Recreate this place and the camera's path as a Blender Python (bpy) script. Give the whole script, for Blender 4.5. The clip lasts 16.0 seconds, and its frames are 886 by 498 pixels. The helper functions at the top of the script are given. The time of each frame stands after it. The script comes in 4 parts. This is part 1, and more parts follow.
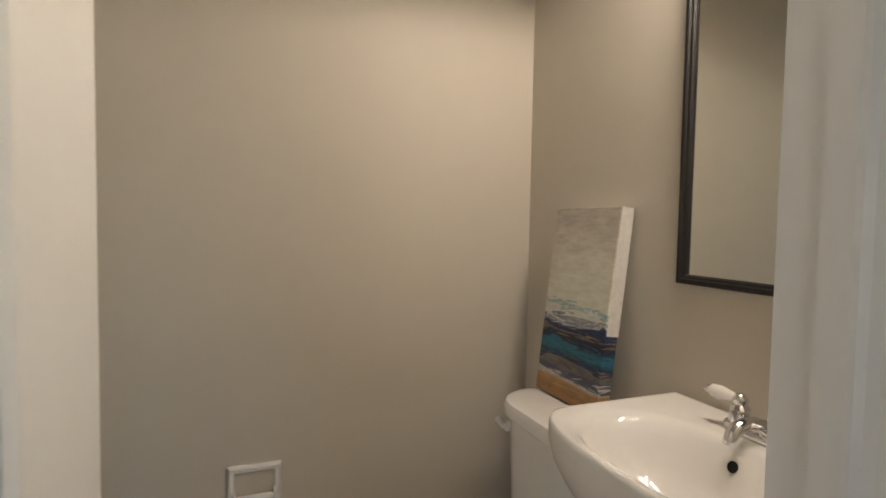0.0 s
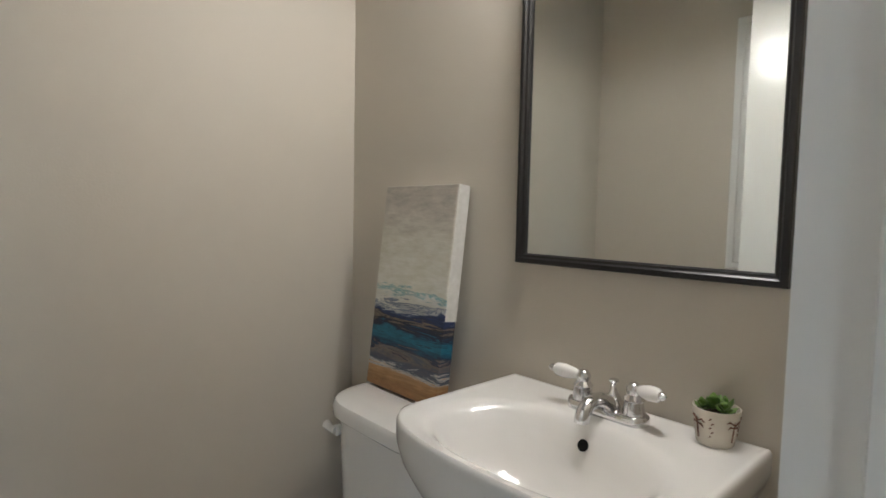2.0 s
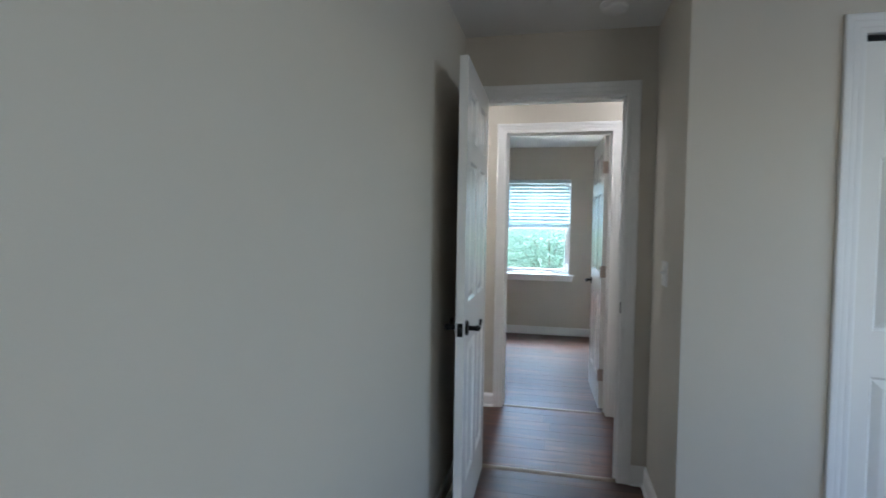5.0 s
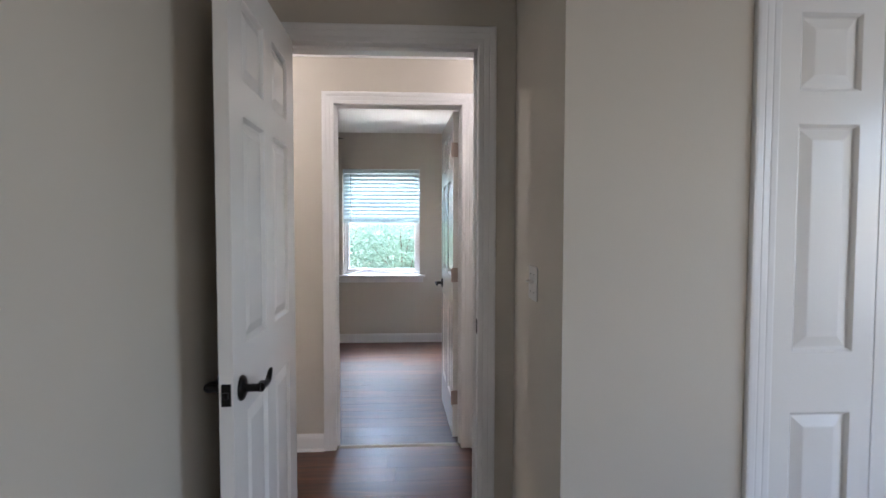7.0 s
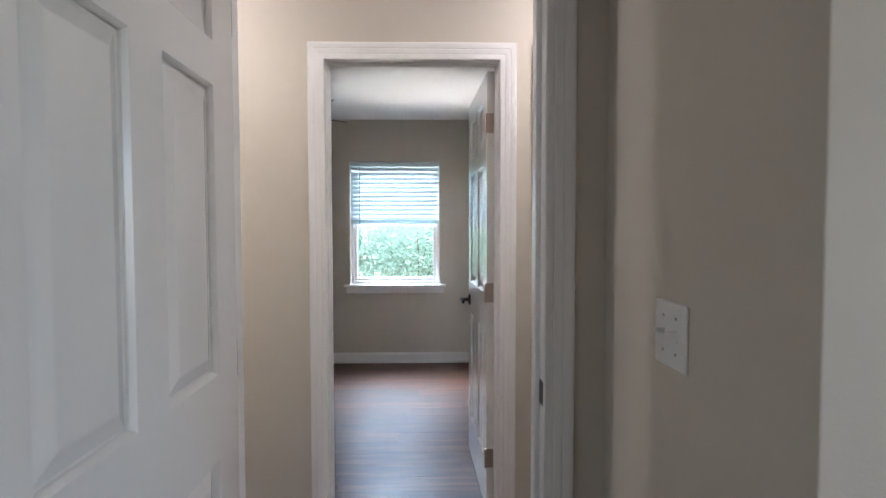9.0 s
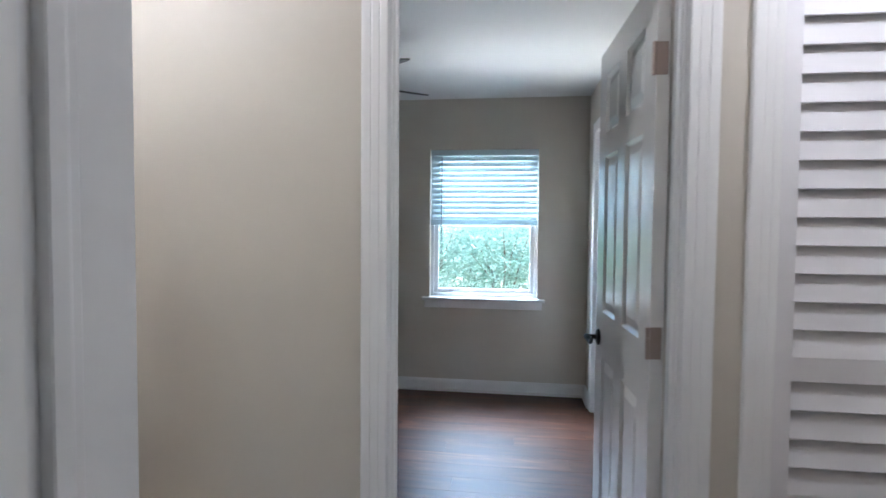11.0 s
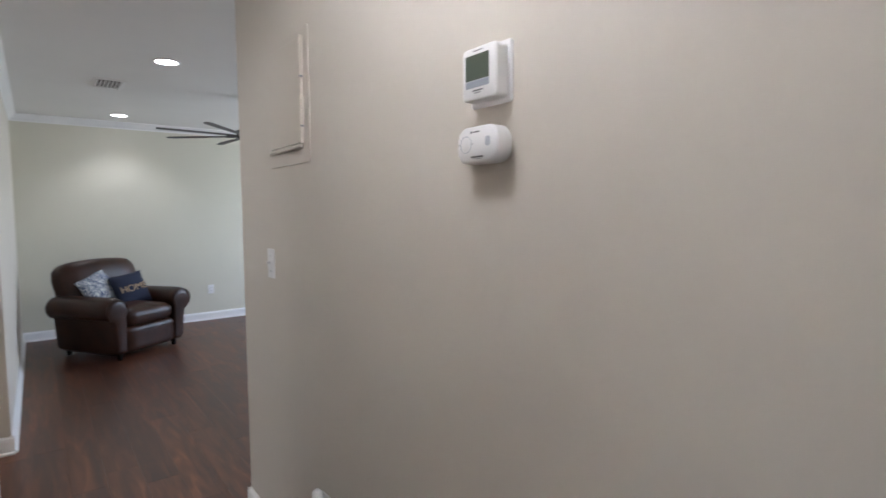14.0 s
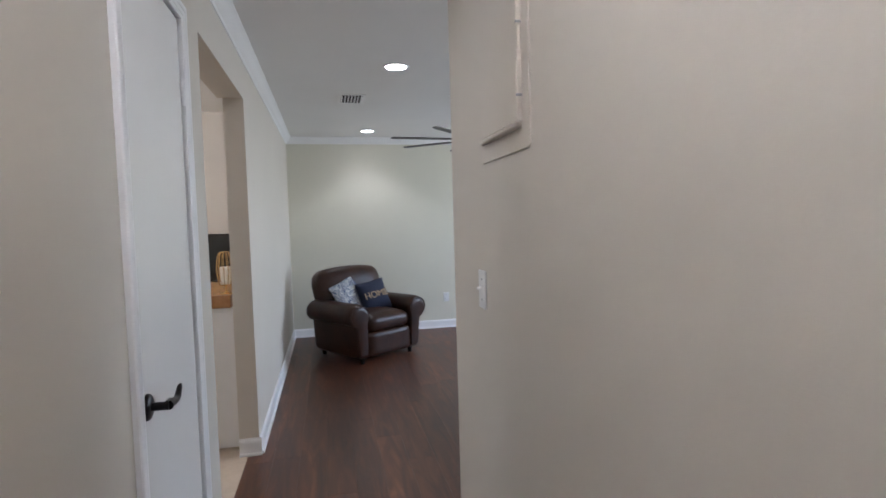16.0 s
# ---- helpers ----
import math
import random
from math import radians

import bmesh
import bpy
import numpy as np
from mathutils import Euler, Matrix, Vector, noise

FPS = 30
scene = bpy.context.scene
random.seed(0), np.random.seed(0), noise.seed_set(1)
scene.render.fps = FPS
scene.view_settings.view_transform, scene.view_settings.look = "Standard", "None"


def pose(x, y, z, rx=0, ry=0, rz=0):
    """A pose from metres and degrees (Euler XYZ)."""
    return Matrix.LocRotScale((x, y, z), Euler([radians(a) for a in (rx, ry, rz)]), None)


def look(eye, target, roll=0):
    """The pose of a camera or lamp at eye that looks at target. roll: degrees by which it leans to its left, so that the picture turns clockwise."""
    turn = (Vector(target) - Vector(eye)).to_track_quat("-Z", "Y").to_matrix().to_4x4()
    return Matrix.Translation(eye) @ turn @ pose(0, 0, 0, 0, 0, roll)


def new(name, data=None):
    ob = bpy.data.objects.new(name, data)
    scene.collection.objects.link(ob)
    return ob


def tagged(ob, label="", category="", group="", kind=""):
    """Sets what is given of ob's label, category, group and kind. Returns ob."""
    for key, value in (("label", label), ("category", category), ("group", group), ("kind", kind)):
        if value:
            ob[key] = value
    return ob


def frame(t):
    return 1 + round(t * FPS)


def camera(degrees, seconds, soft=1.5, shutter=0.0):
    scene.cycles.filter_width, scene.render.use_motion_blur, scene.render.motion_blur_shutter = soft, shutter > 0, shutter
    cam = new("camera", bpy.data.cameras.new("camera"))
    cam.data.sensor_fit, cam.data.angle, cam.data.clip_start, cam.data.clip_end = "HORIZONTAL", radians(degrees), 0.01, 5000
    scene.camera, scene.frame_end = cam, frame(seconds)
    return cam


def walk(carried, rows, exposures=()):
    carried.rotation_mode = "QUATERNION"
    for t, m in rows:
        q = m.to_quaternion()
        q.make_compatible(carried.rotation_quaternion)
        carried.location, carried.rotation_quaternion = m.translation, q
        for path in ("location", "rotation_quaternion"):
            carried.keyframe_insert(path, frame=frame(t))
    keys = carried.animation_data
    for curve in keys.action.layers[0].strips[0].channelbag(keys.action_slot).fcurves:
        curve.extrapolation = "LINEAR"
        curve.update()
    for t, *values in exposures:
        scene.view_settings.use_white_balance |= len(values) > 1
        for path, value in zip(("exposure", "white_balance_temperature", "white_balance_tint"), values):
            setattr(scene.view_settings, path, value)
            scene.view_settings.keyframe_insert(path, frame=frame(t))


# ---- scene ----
cam = camera(80.4, 16.0, shutter=0.4)
PATH = [
    (0, (0.022, -2.988, 1.276), (-1.836, -2.255, 1.179), 1.0),
    (0.5, (-0.041, -2.975, 1.268), (-1.81, -2.047, 1.168), 1.2),
    (1, (-0.08, -2.959, 1.266), (-1.753, -1.869, 1.156), 1.0),
    (1.5, (-0.113, -2.962, 1.26), (-1.679, -1.724, 1.143), 1.2),
    (2, (-0.127, -2.965, 1.251), (-1.593, -1.61, 1.128), 1.2),
    (2.5, (-0.107, -2.963, 1.239), (-1.478, -1.511, 1.119), 1.3),
    (3, (-0.05, -2.944, 1.253), (-1.319, -1.403, 1.122), 1.3),
    (3.5, (0.027, -2.905, 1.293), (-1.097, -1.256, 1.153), 1.5),
    (4, (0.163, -2.872, 1.323), (-0.743, -1.093, 1.206), 1.4),
    (4.5, (0.316, -2.814, 1.34), (-0.347, -0.929, 1.243), 1.2),
    (5, (0.433, -2.755, 1.33), (0.003, -0.803, 1.252), 0.9),
    (7.5, (0.509, -1.71, 1.333), (0.644, 0.283, 1.245), 0.0),
    (8, (0.504, -1.493, 1.324), (0.638, 0.501, 1.247), -0.1),
    (10.5, (0.447, -0.455, 1.327), (0.254, 1.534, 1.242), 0.4),
    (11, (0.371, -0.209, 1.339), (0.109, 1.772, 1.258), 0.5),
    (11.5, (0.321, -0.091, 1.349), (-0.088, 1.865, 1.256), 0.7),
    (12, (0.255, 0.033, 1.35), (-0.372, 1.929, 1.241), 0.6),
    (12.5, (0.227, 0.17, 1.351), (-0.659, 1.959, 1.233), 0.6),
    (13, (0.153, 0.334, 1.37), (-1.02, 1.948, 1.23), 0.8),
    (13.5, (0.094, 0.363, 1.357), (-1.29, 1.799, 1.21), 0.0),
    (14, (0.001, 0.422, 1.347), (-1.575, 1.645, 1.203), -0.4),
    (14.5, (-0.111, 0.5, 1.36), (-1.829, 1.514, 1.224), -0.7),
    (15, (-0.218, 0.55, 1.359), (-2.038, 1.366, 1.221), -1.0),
    (15.5, (-0.379, 0.625, 1.357), (-2.278, 1.24, 1.222), -1.3),
    (16, (-0.54, 0.702, 1.355), (-2.491, 1.127, 1.246), -1.6),
]
EXPOSURES = [(0, 2.12, 6900, 13), (1.5, 2.18, 5850, 8), (3.0, 2.15, 5750, 8), (3.6, 2.15, 5750, 6), (4.0, 2.2, 6150, 4), (4.5, 2.42, 6150, -6), (5.0, 2.47, 5800, 10), (7.5, 2.57, 6350, 20), (8.2, 2.58, 6350, 20), (10.5, 2.62, 5750, 14), (11.5, 2.22, 5550, 13), (12, 2.14, 5600, 13), (12.5, 2.05, 6000, 14), (13, 2.25, 5850, 14), (13.5, 2.46, 5750, 15), (16, 2.42, 5650, 16)]
walk(cam, [(t, look(eye, target, roll)) for t, eye, target, roll in PATH], EXPOSURES)

# ---- light ----
world = bpy.data.worlds.new("sky")
scene.world = world
world.use_nodes = True
wn = world.node_tree.nodes
sky = wn.new("ShaderNodeTexSky")
sky.sky_type = "NISHITA"
sky.sun_disc = False
sky.sun_elevation = radians(50)
sky.sun_rotation = radians(200)
world.node_tree.links.new(sky.outputs[0], wn["Background"].inputs[0])
wn["Background"].inputs[1].default_value = 0.15

sun = new("sun", bpy.data.lights.new("sun", "SUN"))
sun.data.energy, sun.data.angle, sun.data.color = 5.0, radians(0.6), (1.0, 0.97, 0.93)
sun.matrix_world = look((0, 0, 20), (3.2, 9.5, 8))


def lamp(name, kind, place, target, watts, colour, size=0.1, size_y=None, cone=130):
    ob = new(name, bpy.data.lights.new(name, kind))
    ob.data.energy, ob.data.color = watts, colour
    if kind == "AREA":
        ob.data.shape, ob.data.size, ob.data.size_y = "RECTANGLE", size, size_y or size
    elif kind == "SPOT":
        ob.data.shadow_soft_size, ob.data.spot_size, ob.data.spot_blend = size, radians(cone), 0.25 if cone > 170 else 0.6
    else:
        ob.data.shadow_soft_size = size
    ob.matrix_world = look(place, target)
    return ob


# lamps for daylight at the windows; the first hangs outside, out of view
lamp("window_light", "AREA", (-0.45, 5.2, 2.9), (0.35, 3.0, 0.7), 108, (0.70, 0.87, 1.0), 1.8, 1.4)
# added fill lamp hidden below the sill, in place of ground bounce
lamp("room_fill_light", "AREA", (-0.45, 4.75, 0.30), (0.55, 2.4, 1.2), 17, (1.0, 0.98, 0.90), 1.1, 0.5)
lamp("bedroom_side_light", "AREA", (3.36, -1.95, 1.4), (0, -1.75, 1.2), 2.3, (0.64, 0.84, 1.0), 1.3, 1.2)
# added lamp at an unseen south opening, brightens the closet wall
lamp("bedroom_fill_light", "AREA", (2.65, -5.05, 1.4), (1.9, 0, 1.0), 1.6, (0.88, 0.95, 1.0), 1.1, 1.2)
# added lamp at an unseen north opening, evens out the living room
lamp("living_fill_light", "AREA", (-5.2, 4.85, 1.4), (-5.0, 0, 1.0), 13, (0.88, 0.95, 1.0), 2.0, 1.3)
# vanity light over the bathroom mirror
for vx in (-0.64, -0.50, -0.36):
    lamp("vanity_light", "SPOT", (vx, -2.26, 2.0), (vx, -2.30, 0), 1.5, (1.0, 0.90, 0.79), 0.05, cone=179)
# hall ceiling light
lamp("hall_light", "POINT", (-0.80, 0.62, 2.30), (-0.8, 0.7, 0), 3.0, (1.0, 0.97, 0.95), 0.025)
# second lamp is unseen, added to fill the dim louvered end
lamp("hall_light", "POINT", (1.30, 0.66, 2.28), (1.3, 0.7, 0), 2.2, (1.0, 0.97, 0.97), 0.06)
# kitchen ceiling light
lamp("kitchen_light", "POINT", (-4.0, -1.1, 2.2), (-4, -1, 0), 7, (1.0, 0.95, 0.9), 0.1)

# ---- materials ----


def material(name, base, rough=0.5, metal=0.0, spec=0.5):
    m = bpy.data.materials.new(name)
    m.use_nodes = True
    b = m.node_tree.nodes["Principled BSDF"]
    b.inputs["Base Color"].default_value = (*base, 1)
    b.inputs["Roughness"].default_value = rough
    b.inputs["Metallic"].default_value = metal
    b.inputs["Specular IOR Level"].default_value = spec
    return m


def add(m, kind, **values):
    n = m.node_tree.nodes.new(kind)
    for key, value in values.items():
        n.inputs[key.replace("_", " ")].default_value = value
    return n


def link(m, a, b):
    m.node_tree.links.new(a, b)


def bsdf(m):
    return m.node_tree.nodes["Principled BSDF"]


def coords(m, scale=(1, 1, 1), kind="Object"):
    tc, mp = add(m, "ShaderNodeTexCoord"), add(m, "ShaderNodeMapping")
    mp.inputs["Scale"].default_value = scale
    link(m, tc.outputs[kind], mp.inputs[0])
    return mp.outputs[0]


def ramp(m, source, stops):
    r = add(m, "ShaderNodeValToRGB")
    els = r.color_ramp.elements
    while len(els) < len(stops):
        els.new(0.5)
    for e, (p, c) in zip(els, stops):
        e.position, e.color = p, (*c, 1)
    link(m, source, r.inputs[0])
    return r.outputs[0]


def bump(m, height, strength, distance=0.002):
    b = add(m, "ShaderNodeBump", Strength=strength, Distance=distance)
    link(m, height, b.inputs["Height"])
    link(m, b.outputs[0], bsdf(m).inputs["Normal"])


def painted(name, base, rough, relief, relief_scale, vary=0.022):
    """Rolled paint: slight cloudy tone, fine relief."""
    m = material(name, base, rough)
    v = coords(m)
    big = add(m, "ShaderNodeTexNoise", Scale=1.3, Detail=4.0, Roughness=0.6)
    link(m, v, big.inputs["Vector"])
    low, high = [c * (1 - vary) for c in base], [min(1, c * (1 + vary)) for c in base]
    link(m, ramp(m, big.outputs[0], [(0.3, low), (0.7, high)]), bsdf(m).inputs["Base Color"])
    fine = add(m, "ShaderNodeTexNoise", Scale=relief_scale, Detail=3.0, Roughness=0.55)
    link(m, v, fine.inputs["Vector"])
    bump(m, fine.outputs[0], relief, 0.001)
    return m


WALL = painted("wall_paint", (0.585, 0.535, 0.455), 0.62, 0.35, 220)
LIVING_PAINT = painted("living_wall_paint", (0.62, 0.59, 0.48), 0.62, 0.35, 220)
CEIL = painted("ceiling_paint", (0.78, 0.77, 0.74), 0.8, 0.5, 160)
TRIM = painted("trim_paint", (0.80, 0.79, 0.77), 0.28, 0.12, 60, 0.03)
DOORPAINT = painted("door_paint", (0.82, 0.80, 0.76), 0.20, 0.10, 90, 0.02)
LOUVER = painted("louver_paint", (0.74, 0.72, 0.72), 0.45, 0.12, 90, 0.03)
PANELPAINT = painted("panel_paint", (0.575, 0.52, 0.44), 0.5, 0.1, 150, 0.03)
PLASTIC = material("white_plastic", (0.78, 0.77, 0.75), 0.35)
PLASTIC2 = material("plastic_grey", (0.25, 0.25, 0.25), 0.4)
INK = material("print_grey", (0.12, 0.12, 0.12), 0.6)
LCD = material("lcd_screen", (0.09, 0.11, 0.08), 0.18)
LCDBAR = material("lcd_bar", (0.33, 0.36, 0.40), 0.3)
BRONZE = material("dark_bronze", (0.015, 0.012, 0.011), 0.35, 0.7)
NICKEL = material("satin_nickel", (0.45, 0.36, 0.31), 0.35, 0.9)
CHROME = material("chrome", (0.75, 0.75, 0.76), 0.06, 1.0)
BLACK = material("black_frame", (0.012, 0.011, 0.011), 0.35)
# near-black for holes, slots and gaps: their inner shade put into colour
DARK = material("dark_gap", (0.01, 0.01, 0.01), 0.9)
CERAMIC = material("white_ceramic", (0.82, 0.80, 0.77), 0.08)
bsdf(CERAMIC).inputs["Coat Weight"].default_value = 0.5
bsdf(CERAMIC).inputs["Coat Roughness"].default_value = 0.04
MIRROR = material("mirror_silver", (0.86, 0.88, 0.86), 0.01, 1.0)
VINYL = material("window_vinyl", (0.80, 0.80, 0.80), 0.4)
BLIND = material("blind_slat", (0.62, 0.70, 0.71), 0.5)
glow_through = add(BLIND, "ShaderNodeBsdfTranslucent", Color=(0.60, 0.72, 0.74, 1))
blend = add(BLIND, "ShaderNodeMixShader", Fac=0.22)
link(BLIND, bsdf(BLIND).outputs[0], blend.inputs[1])
link(BLIND, glow_through.outputs[0], blend.inputs[2])
link(BLIND, blend.outputs[0], BLIND.node_tree.nodes["Material Output"].inputs["Surface"])
STRIP = material("threshold_metal", (0.26, 0.20, 0.15), 0.45, 0.4)
GLASS = material("pane_glass", (1, 1, 1), 0.0)
bsdf(GLASS).inputs["Transmission Weight"].default_value = 1.0
bsdf(GLASS).inputs["IOR"].default_value = 1.1
GLOW = material("lamp_glow", (1, 1, 1), 0.5)
bsdf(GLOW).inputs["Emission Color"].default_value = (1.0, 0.96, 0.9, 1)
bsdf(GLOW).inputs["Emission Strength"].default_value = 4
FANBLADE = material("fan_blade", (0.03, 0.024, 0.02), 0.4)
GOLD = material("gold_wire", (0.75, 0.52, 0.22), 0.25, 1.0)
CANDLE = material("candle_wax", (0.85, 0.82, 0.74), 0.5)
SOIL = material("potting_soil", (0.05, 0.035, 0.025), 0.95)
SCREEN = material("black_glass", (0.008, 0.009, 0.008), 0.12)


def plank_wood():
    m = material("vinyl_plank", (0.1, 0.05, 0.03), 0.40, 0.0, 0.58)
    info = add(m, "ShaderNodeObjectInfo")
    tc = add(m, "ShaderNodeTexCoord")
    shift = add(m, "ShaderNodeVectorMath")
    shift.operation = "MULTIPLY_ADD"
    link(m, info.outputs["Random"], shift.inputs[0])
    shift.inputs[1].default_value = (37, 91, 13)
    link(m, tc.outputs["Object"], shift.inputs[2])
    stretch = add(m, "ShaderNodeMapping")
    stretch.inputs["Scale"].default_value = (2.2, 17, 1)
    link(m, shift.outputs[0], stretch.inputs[0])
    grain = add(m, "ShaderNodeTexNoise", Scale=1.0, Detail=6.0, Roughness=0.62, Distortion=0.8)
    link(m, stretch.outputs[0], grain.inputs["Vector"])
    blotch = add(m, "ShaderNodeTexNoise", Scale=0.9, Detail=3.0)
    st2 = add(m, "ShaderNodeMapping")
    st2.inputs["Scale"].default_value = (1.5, 6, 1)
    link(m, shift.outputs[0], st2.inputs[0])
    link(m, st2.outputs[0], blotch.inputs["Vector"])
    c = ramp(m, grain.outputs[0], [(0.28, (0.022, 0.0075, 0.0038)), (0.46, (0.055, 0.0190, 0.0085)), (0.58, (0.088, 0.031, 0.0135)), (0.74, (0.160, 0.062, 0.028))])
    tone = add(m, "ShaderNodeMath")
    tone.operation = "MULTIPLY_ADD"
    tone.inputs[1].default_value, tone.inputs[2].default_value = 0.6, 0.55
    link(m, info.outputs["Random"], tone.inputs[0])
    tone2 = add(m, "ShaderNodeMath")
    tone2.operation = "MULTIPLY_ADD"
    tone2.inputs[1].default_value = 0.5
    link(m, blotch.outputs[0], tone2.inputs[0])
    link(m, tone.outputs[0], tone2.inputs[2])
    hsv = add(m, "ShaderNodeHueSaturation")
    link(m, c, hsv.inputs["Color"])
    link(m, tone2.outputs[0], hsv.inputs["Value"])
    link(m, hsv.outputs[0], bsdf(m).inputs["Base Color"])
    rough = add(m, "ShaderNodeMapRange", To_Min=0.32, To_Max=0.44)
    link(m, grain.outputs[0], rough.inputs["Value"])
    link(m, rough.outputs[0], bsdf(m).inputs["Roughness"])
    bump(m, grain.outputs[0], 0.07, 0.0008)
    return m


def leather():
    m = material("brown_leather", (0.05, 0.02, 0.013), 0.36, 0.0, 0.30)
    v = coords(m)
    big = add(m, "ShaderNodeTexNoise", Scale=5.0, Detail=5.0, Roughness=0.6)
    link(m, v, big.inputs["Vector"])
    link(m, ramp(m, big.outputs[0], [(0.3, (0.012, 0.0045, 0.002)), (0.7, (0.042, 0.014, 0.006))]), bsdf(m).inputs["Base Color"])
    cells = add(m, "ShaderNodeTexVoronoi", Scale=260.0)
    link(m, v, cells.inputs["Vector"])
    bump(m, cells.outputs["Distance"], 0.3, 0.001)
    return m


def leaf_green(name, low, high):
    m = material(name, high, 0.45)
    g = add(m, "ShaderNodeNewGeometry")
    link(m, ramp(m, g.outputs["Random Per Island"], [(0.0, low), (1.0, high)]), bsdf(m).inputs["Base Color"])
    return m


def canvas_paint():
    """Abstract beach: sand, surf, deep water, pale sky, in uneven painted bands."""
    m = material("seascape_paint", (0.5, 0.5, 0.5), 0.5)
    tc = add(m, "ShaderNodeTexCoord")
    sep = add(m, "ShaderNodeSeparateXYZ")
    link(m, tc.outputs["Object"], sep.inputs[0])
    mp = add(m, "ShaderNodeMapping")
    mp.inputs["Scale"].default_value = (6, 6, 46)
    link(m, tc.outputs["Object"], mp.inputs[0])
    n = add(m, "ShaderNodeTexNoise", Scale=1.0, Detail=9.0, Roughness=0.72, Distortion=0.9)
    link(m, mp.outputs[0], n.inputs["Vector"])
    wob = add(m, "ShaderNodeMath")
    wob.operation = "MULTIPLY_ADD"
    wob.inputs[1].default_value, wob.inputs[2].default_value = 0.27, -0.135
    link(m, n.outputs[0], wob.inputs[0])
    z = add(m, "ShaderNodeMath")
    z.operation = "MULTIPLY_ADD"
    z.inputs[1].default_value = 1 / 0.486
    link(m, sep.outputs["Z"], z.inputs[0])
    link(m, wob.outputs[0], z.inputs[2])
    sand, foam, grey, teal, navy = (0.34, 0.19, 0.075), (0.58, 0.57, 0.54), (0.10, 0.10, 0.12), (0.012, 0.09, 0.15), (0.008, 0.014, 0.045)
    pale, cloud = (0.66, 0.64, 0.55), (0.50, 0.46, 0.40)
    c = ramp(m, z.outputs[0], [(0.00, (0.24, 0.12, 0.045)), (0.06, sand), (0.10, (0.44, 0.27, 0.12)), (0.115, foam), (0.128, (0.05, 0.07, 0.11)), (0.16, grey), (0.185, (0.20, 0.15, 0.12)), (0.20, navy),
                               (0.235, teal), (0.27, (0.02, 0.16, 0.24)), (0.295, navy), (0.32, (0.012, 0.014, 0.03)), (0.335, (0.26, 0.19, 0.13)), (0.35, navy), (0.385, (0.02, 0.045, 0.13)),
                               (0.40, foam), (0.415, (0.03, 0.07, 0.16)), (0.425, pale), (0.46, (0.62, 0.62, 0.57)), (0.475, (0.10, 0.30, 0.33)), (0.485, pale), (0.72, (0.60, 0.57, 0.48)), (0.86, cloud), (1.0, (0.42, 0.38, 0.33))])
    speck = add(m, "ShaderNodeTexNoise", Scale=1.0, Detail=5.0, Roughness=0.7)
    mp2 = add(m, "ShaderNodeMapping")
    mp2.inputs["Scale"].default_value = (18, 18, 60)
    link(m, tc.outputs["Object"], mp2.inputs[0])
    link(m, mp2.outputs[0], speck.inputs["Vector"])
    mix = add(m, "ShaderNodeMix")
    mix.data_type, mix.blend_type = "RGBA", "OVERLAY"
    mix.inputs["Factor"].default_value = 0.6
    link(m, c, mix.inputs["A"])
    link(m, speck.outputs[0], mix.inputs["B"])
    link(m, mix.outputs["Result"], bsdf(m).inputs["Base Color"])
    bump(m, n.outputs[0], 0.5, 0.002)
    return m


def damask():
    m = material("damask_cotton", (0.5, 0.5, 0.5), 0.8)
    v = coords(m, (1, 1, 1))
    n = add(m, "ShaderNodeTexNoise", Scale=13.0, Detail=1.5, Distortion=3.4)
    link(m, v, n.inputs["Vector"])
    r = add(m, "ShaderNodeValToRGB")
    r.color_ramp.interpolation = "CONSTANT"
    stops = [(0.0, (0.55, 0.54, 0.50)), (0.39, (0.015, 0.035, 0.10)), (0.46, (0.66, 0.65, 0.60)), (0.51, (0.02, 0.045, 0.12)), (0.61, (0.66, 0.65, 0.60))]
    els = r.color_ramp.elements
    while len(els) < len(stops):
        els.new(0.9)
    for e, (p, c) in zip(els, stops):
        e.position, e.color = p, (*c, 1)
    link(m, n.outputs[0], r.inputs[0])
    link(m, r.outputs[0], bsdf(m).inputs["Base Color"])
    return m


def speckled(name, low, high, scale, rough):
    m = material(name, high, rough)
    n = add(m, "ShaderNodeTexNoise", Scale=scale, Detail=5.0, Roughness=0.65)
    link(m, coords(m), n.inputs["Vector"])
    link(m, ramp(m, n.outputs[0], [(0.3, low), (0.7, high)]), bsdf(m).inputs["Base Color"])
    bump(m, n.outputs[0], 0.15, 0.001)
    return m


PLANK = plank_wood()
LEATHER = leather()
LEAF = leaf_green("shrub_leaf", (0.10, 0.21, 0.18), (0.25, 0.40, 0.36))
bsdf(LEAF).inputs["Roughness"].default_value = 0.32
shine = add(LEAF, "ShaderNodeBsdfTranslucent", Color=(0.30, 0.42, 0.26, 1))
leafmix = add(LEAF, "ShaderNodeMixShader", Fac=0.35)
link(LEAF, bsdf(LEAF).outputs[0], leafmix.inputs[1])
link(LEAF, shine.outputs[0], leafmix.inputs[2])
link(LEAF, leafmix.outputs[0], LEAF.node_tree.nodes["Material Output"].inputs["Surface"])
SUCCULENT = leaf_green("succulent_leaf", (0.02, 0.08, 0.015), (0.20, 0.32, 0.06))
SEASCAPE = canvas_paint()
CANVASEDGE = speckled("canvas_edge", (0.60, 0.58, 0.53), (0.72, 0.70, 0.66), 60, 0.8)
DAMASK = damask()
NAVY = speckled("navy_cotton", (0.008, 0.012, 0.03), (0.018, 0.024, 0.05), 300, 0.9)
TAN = material("tan_applique", (0.42, 0.30, 0.18), 0.8)
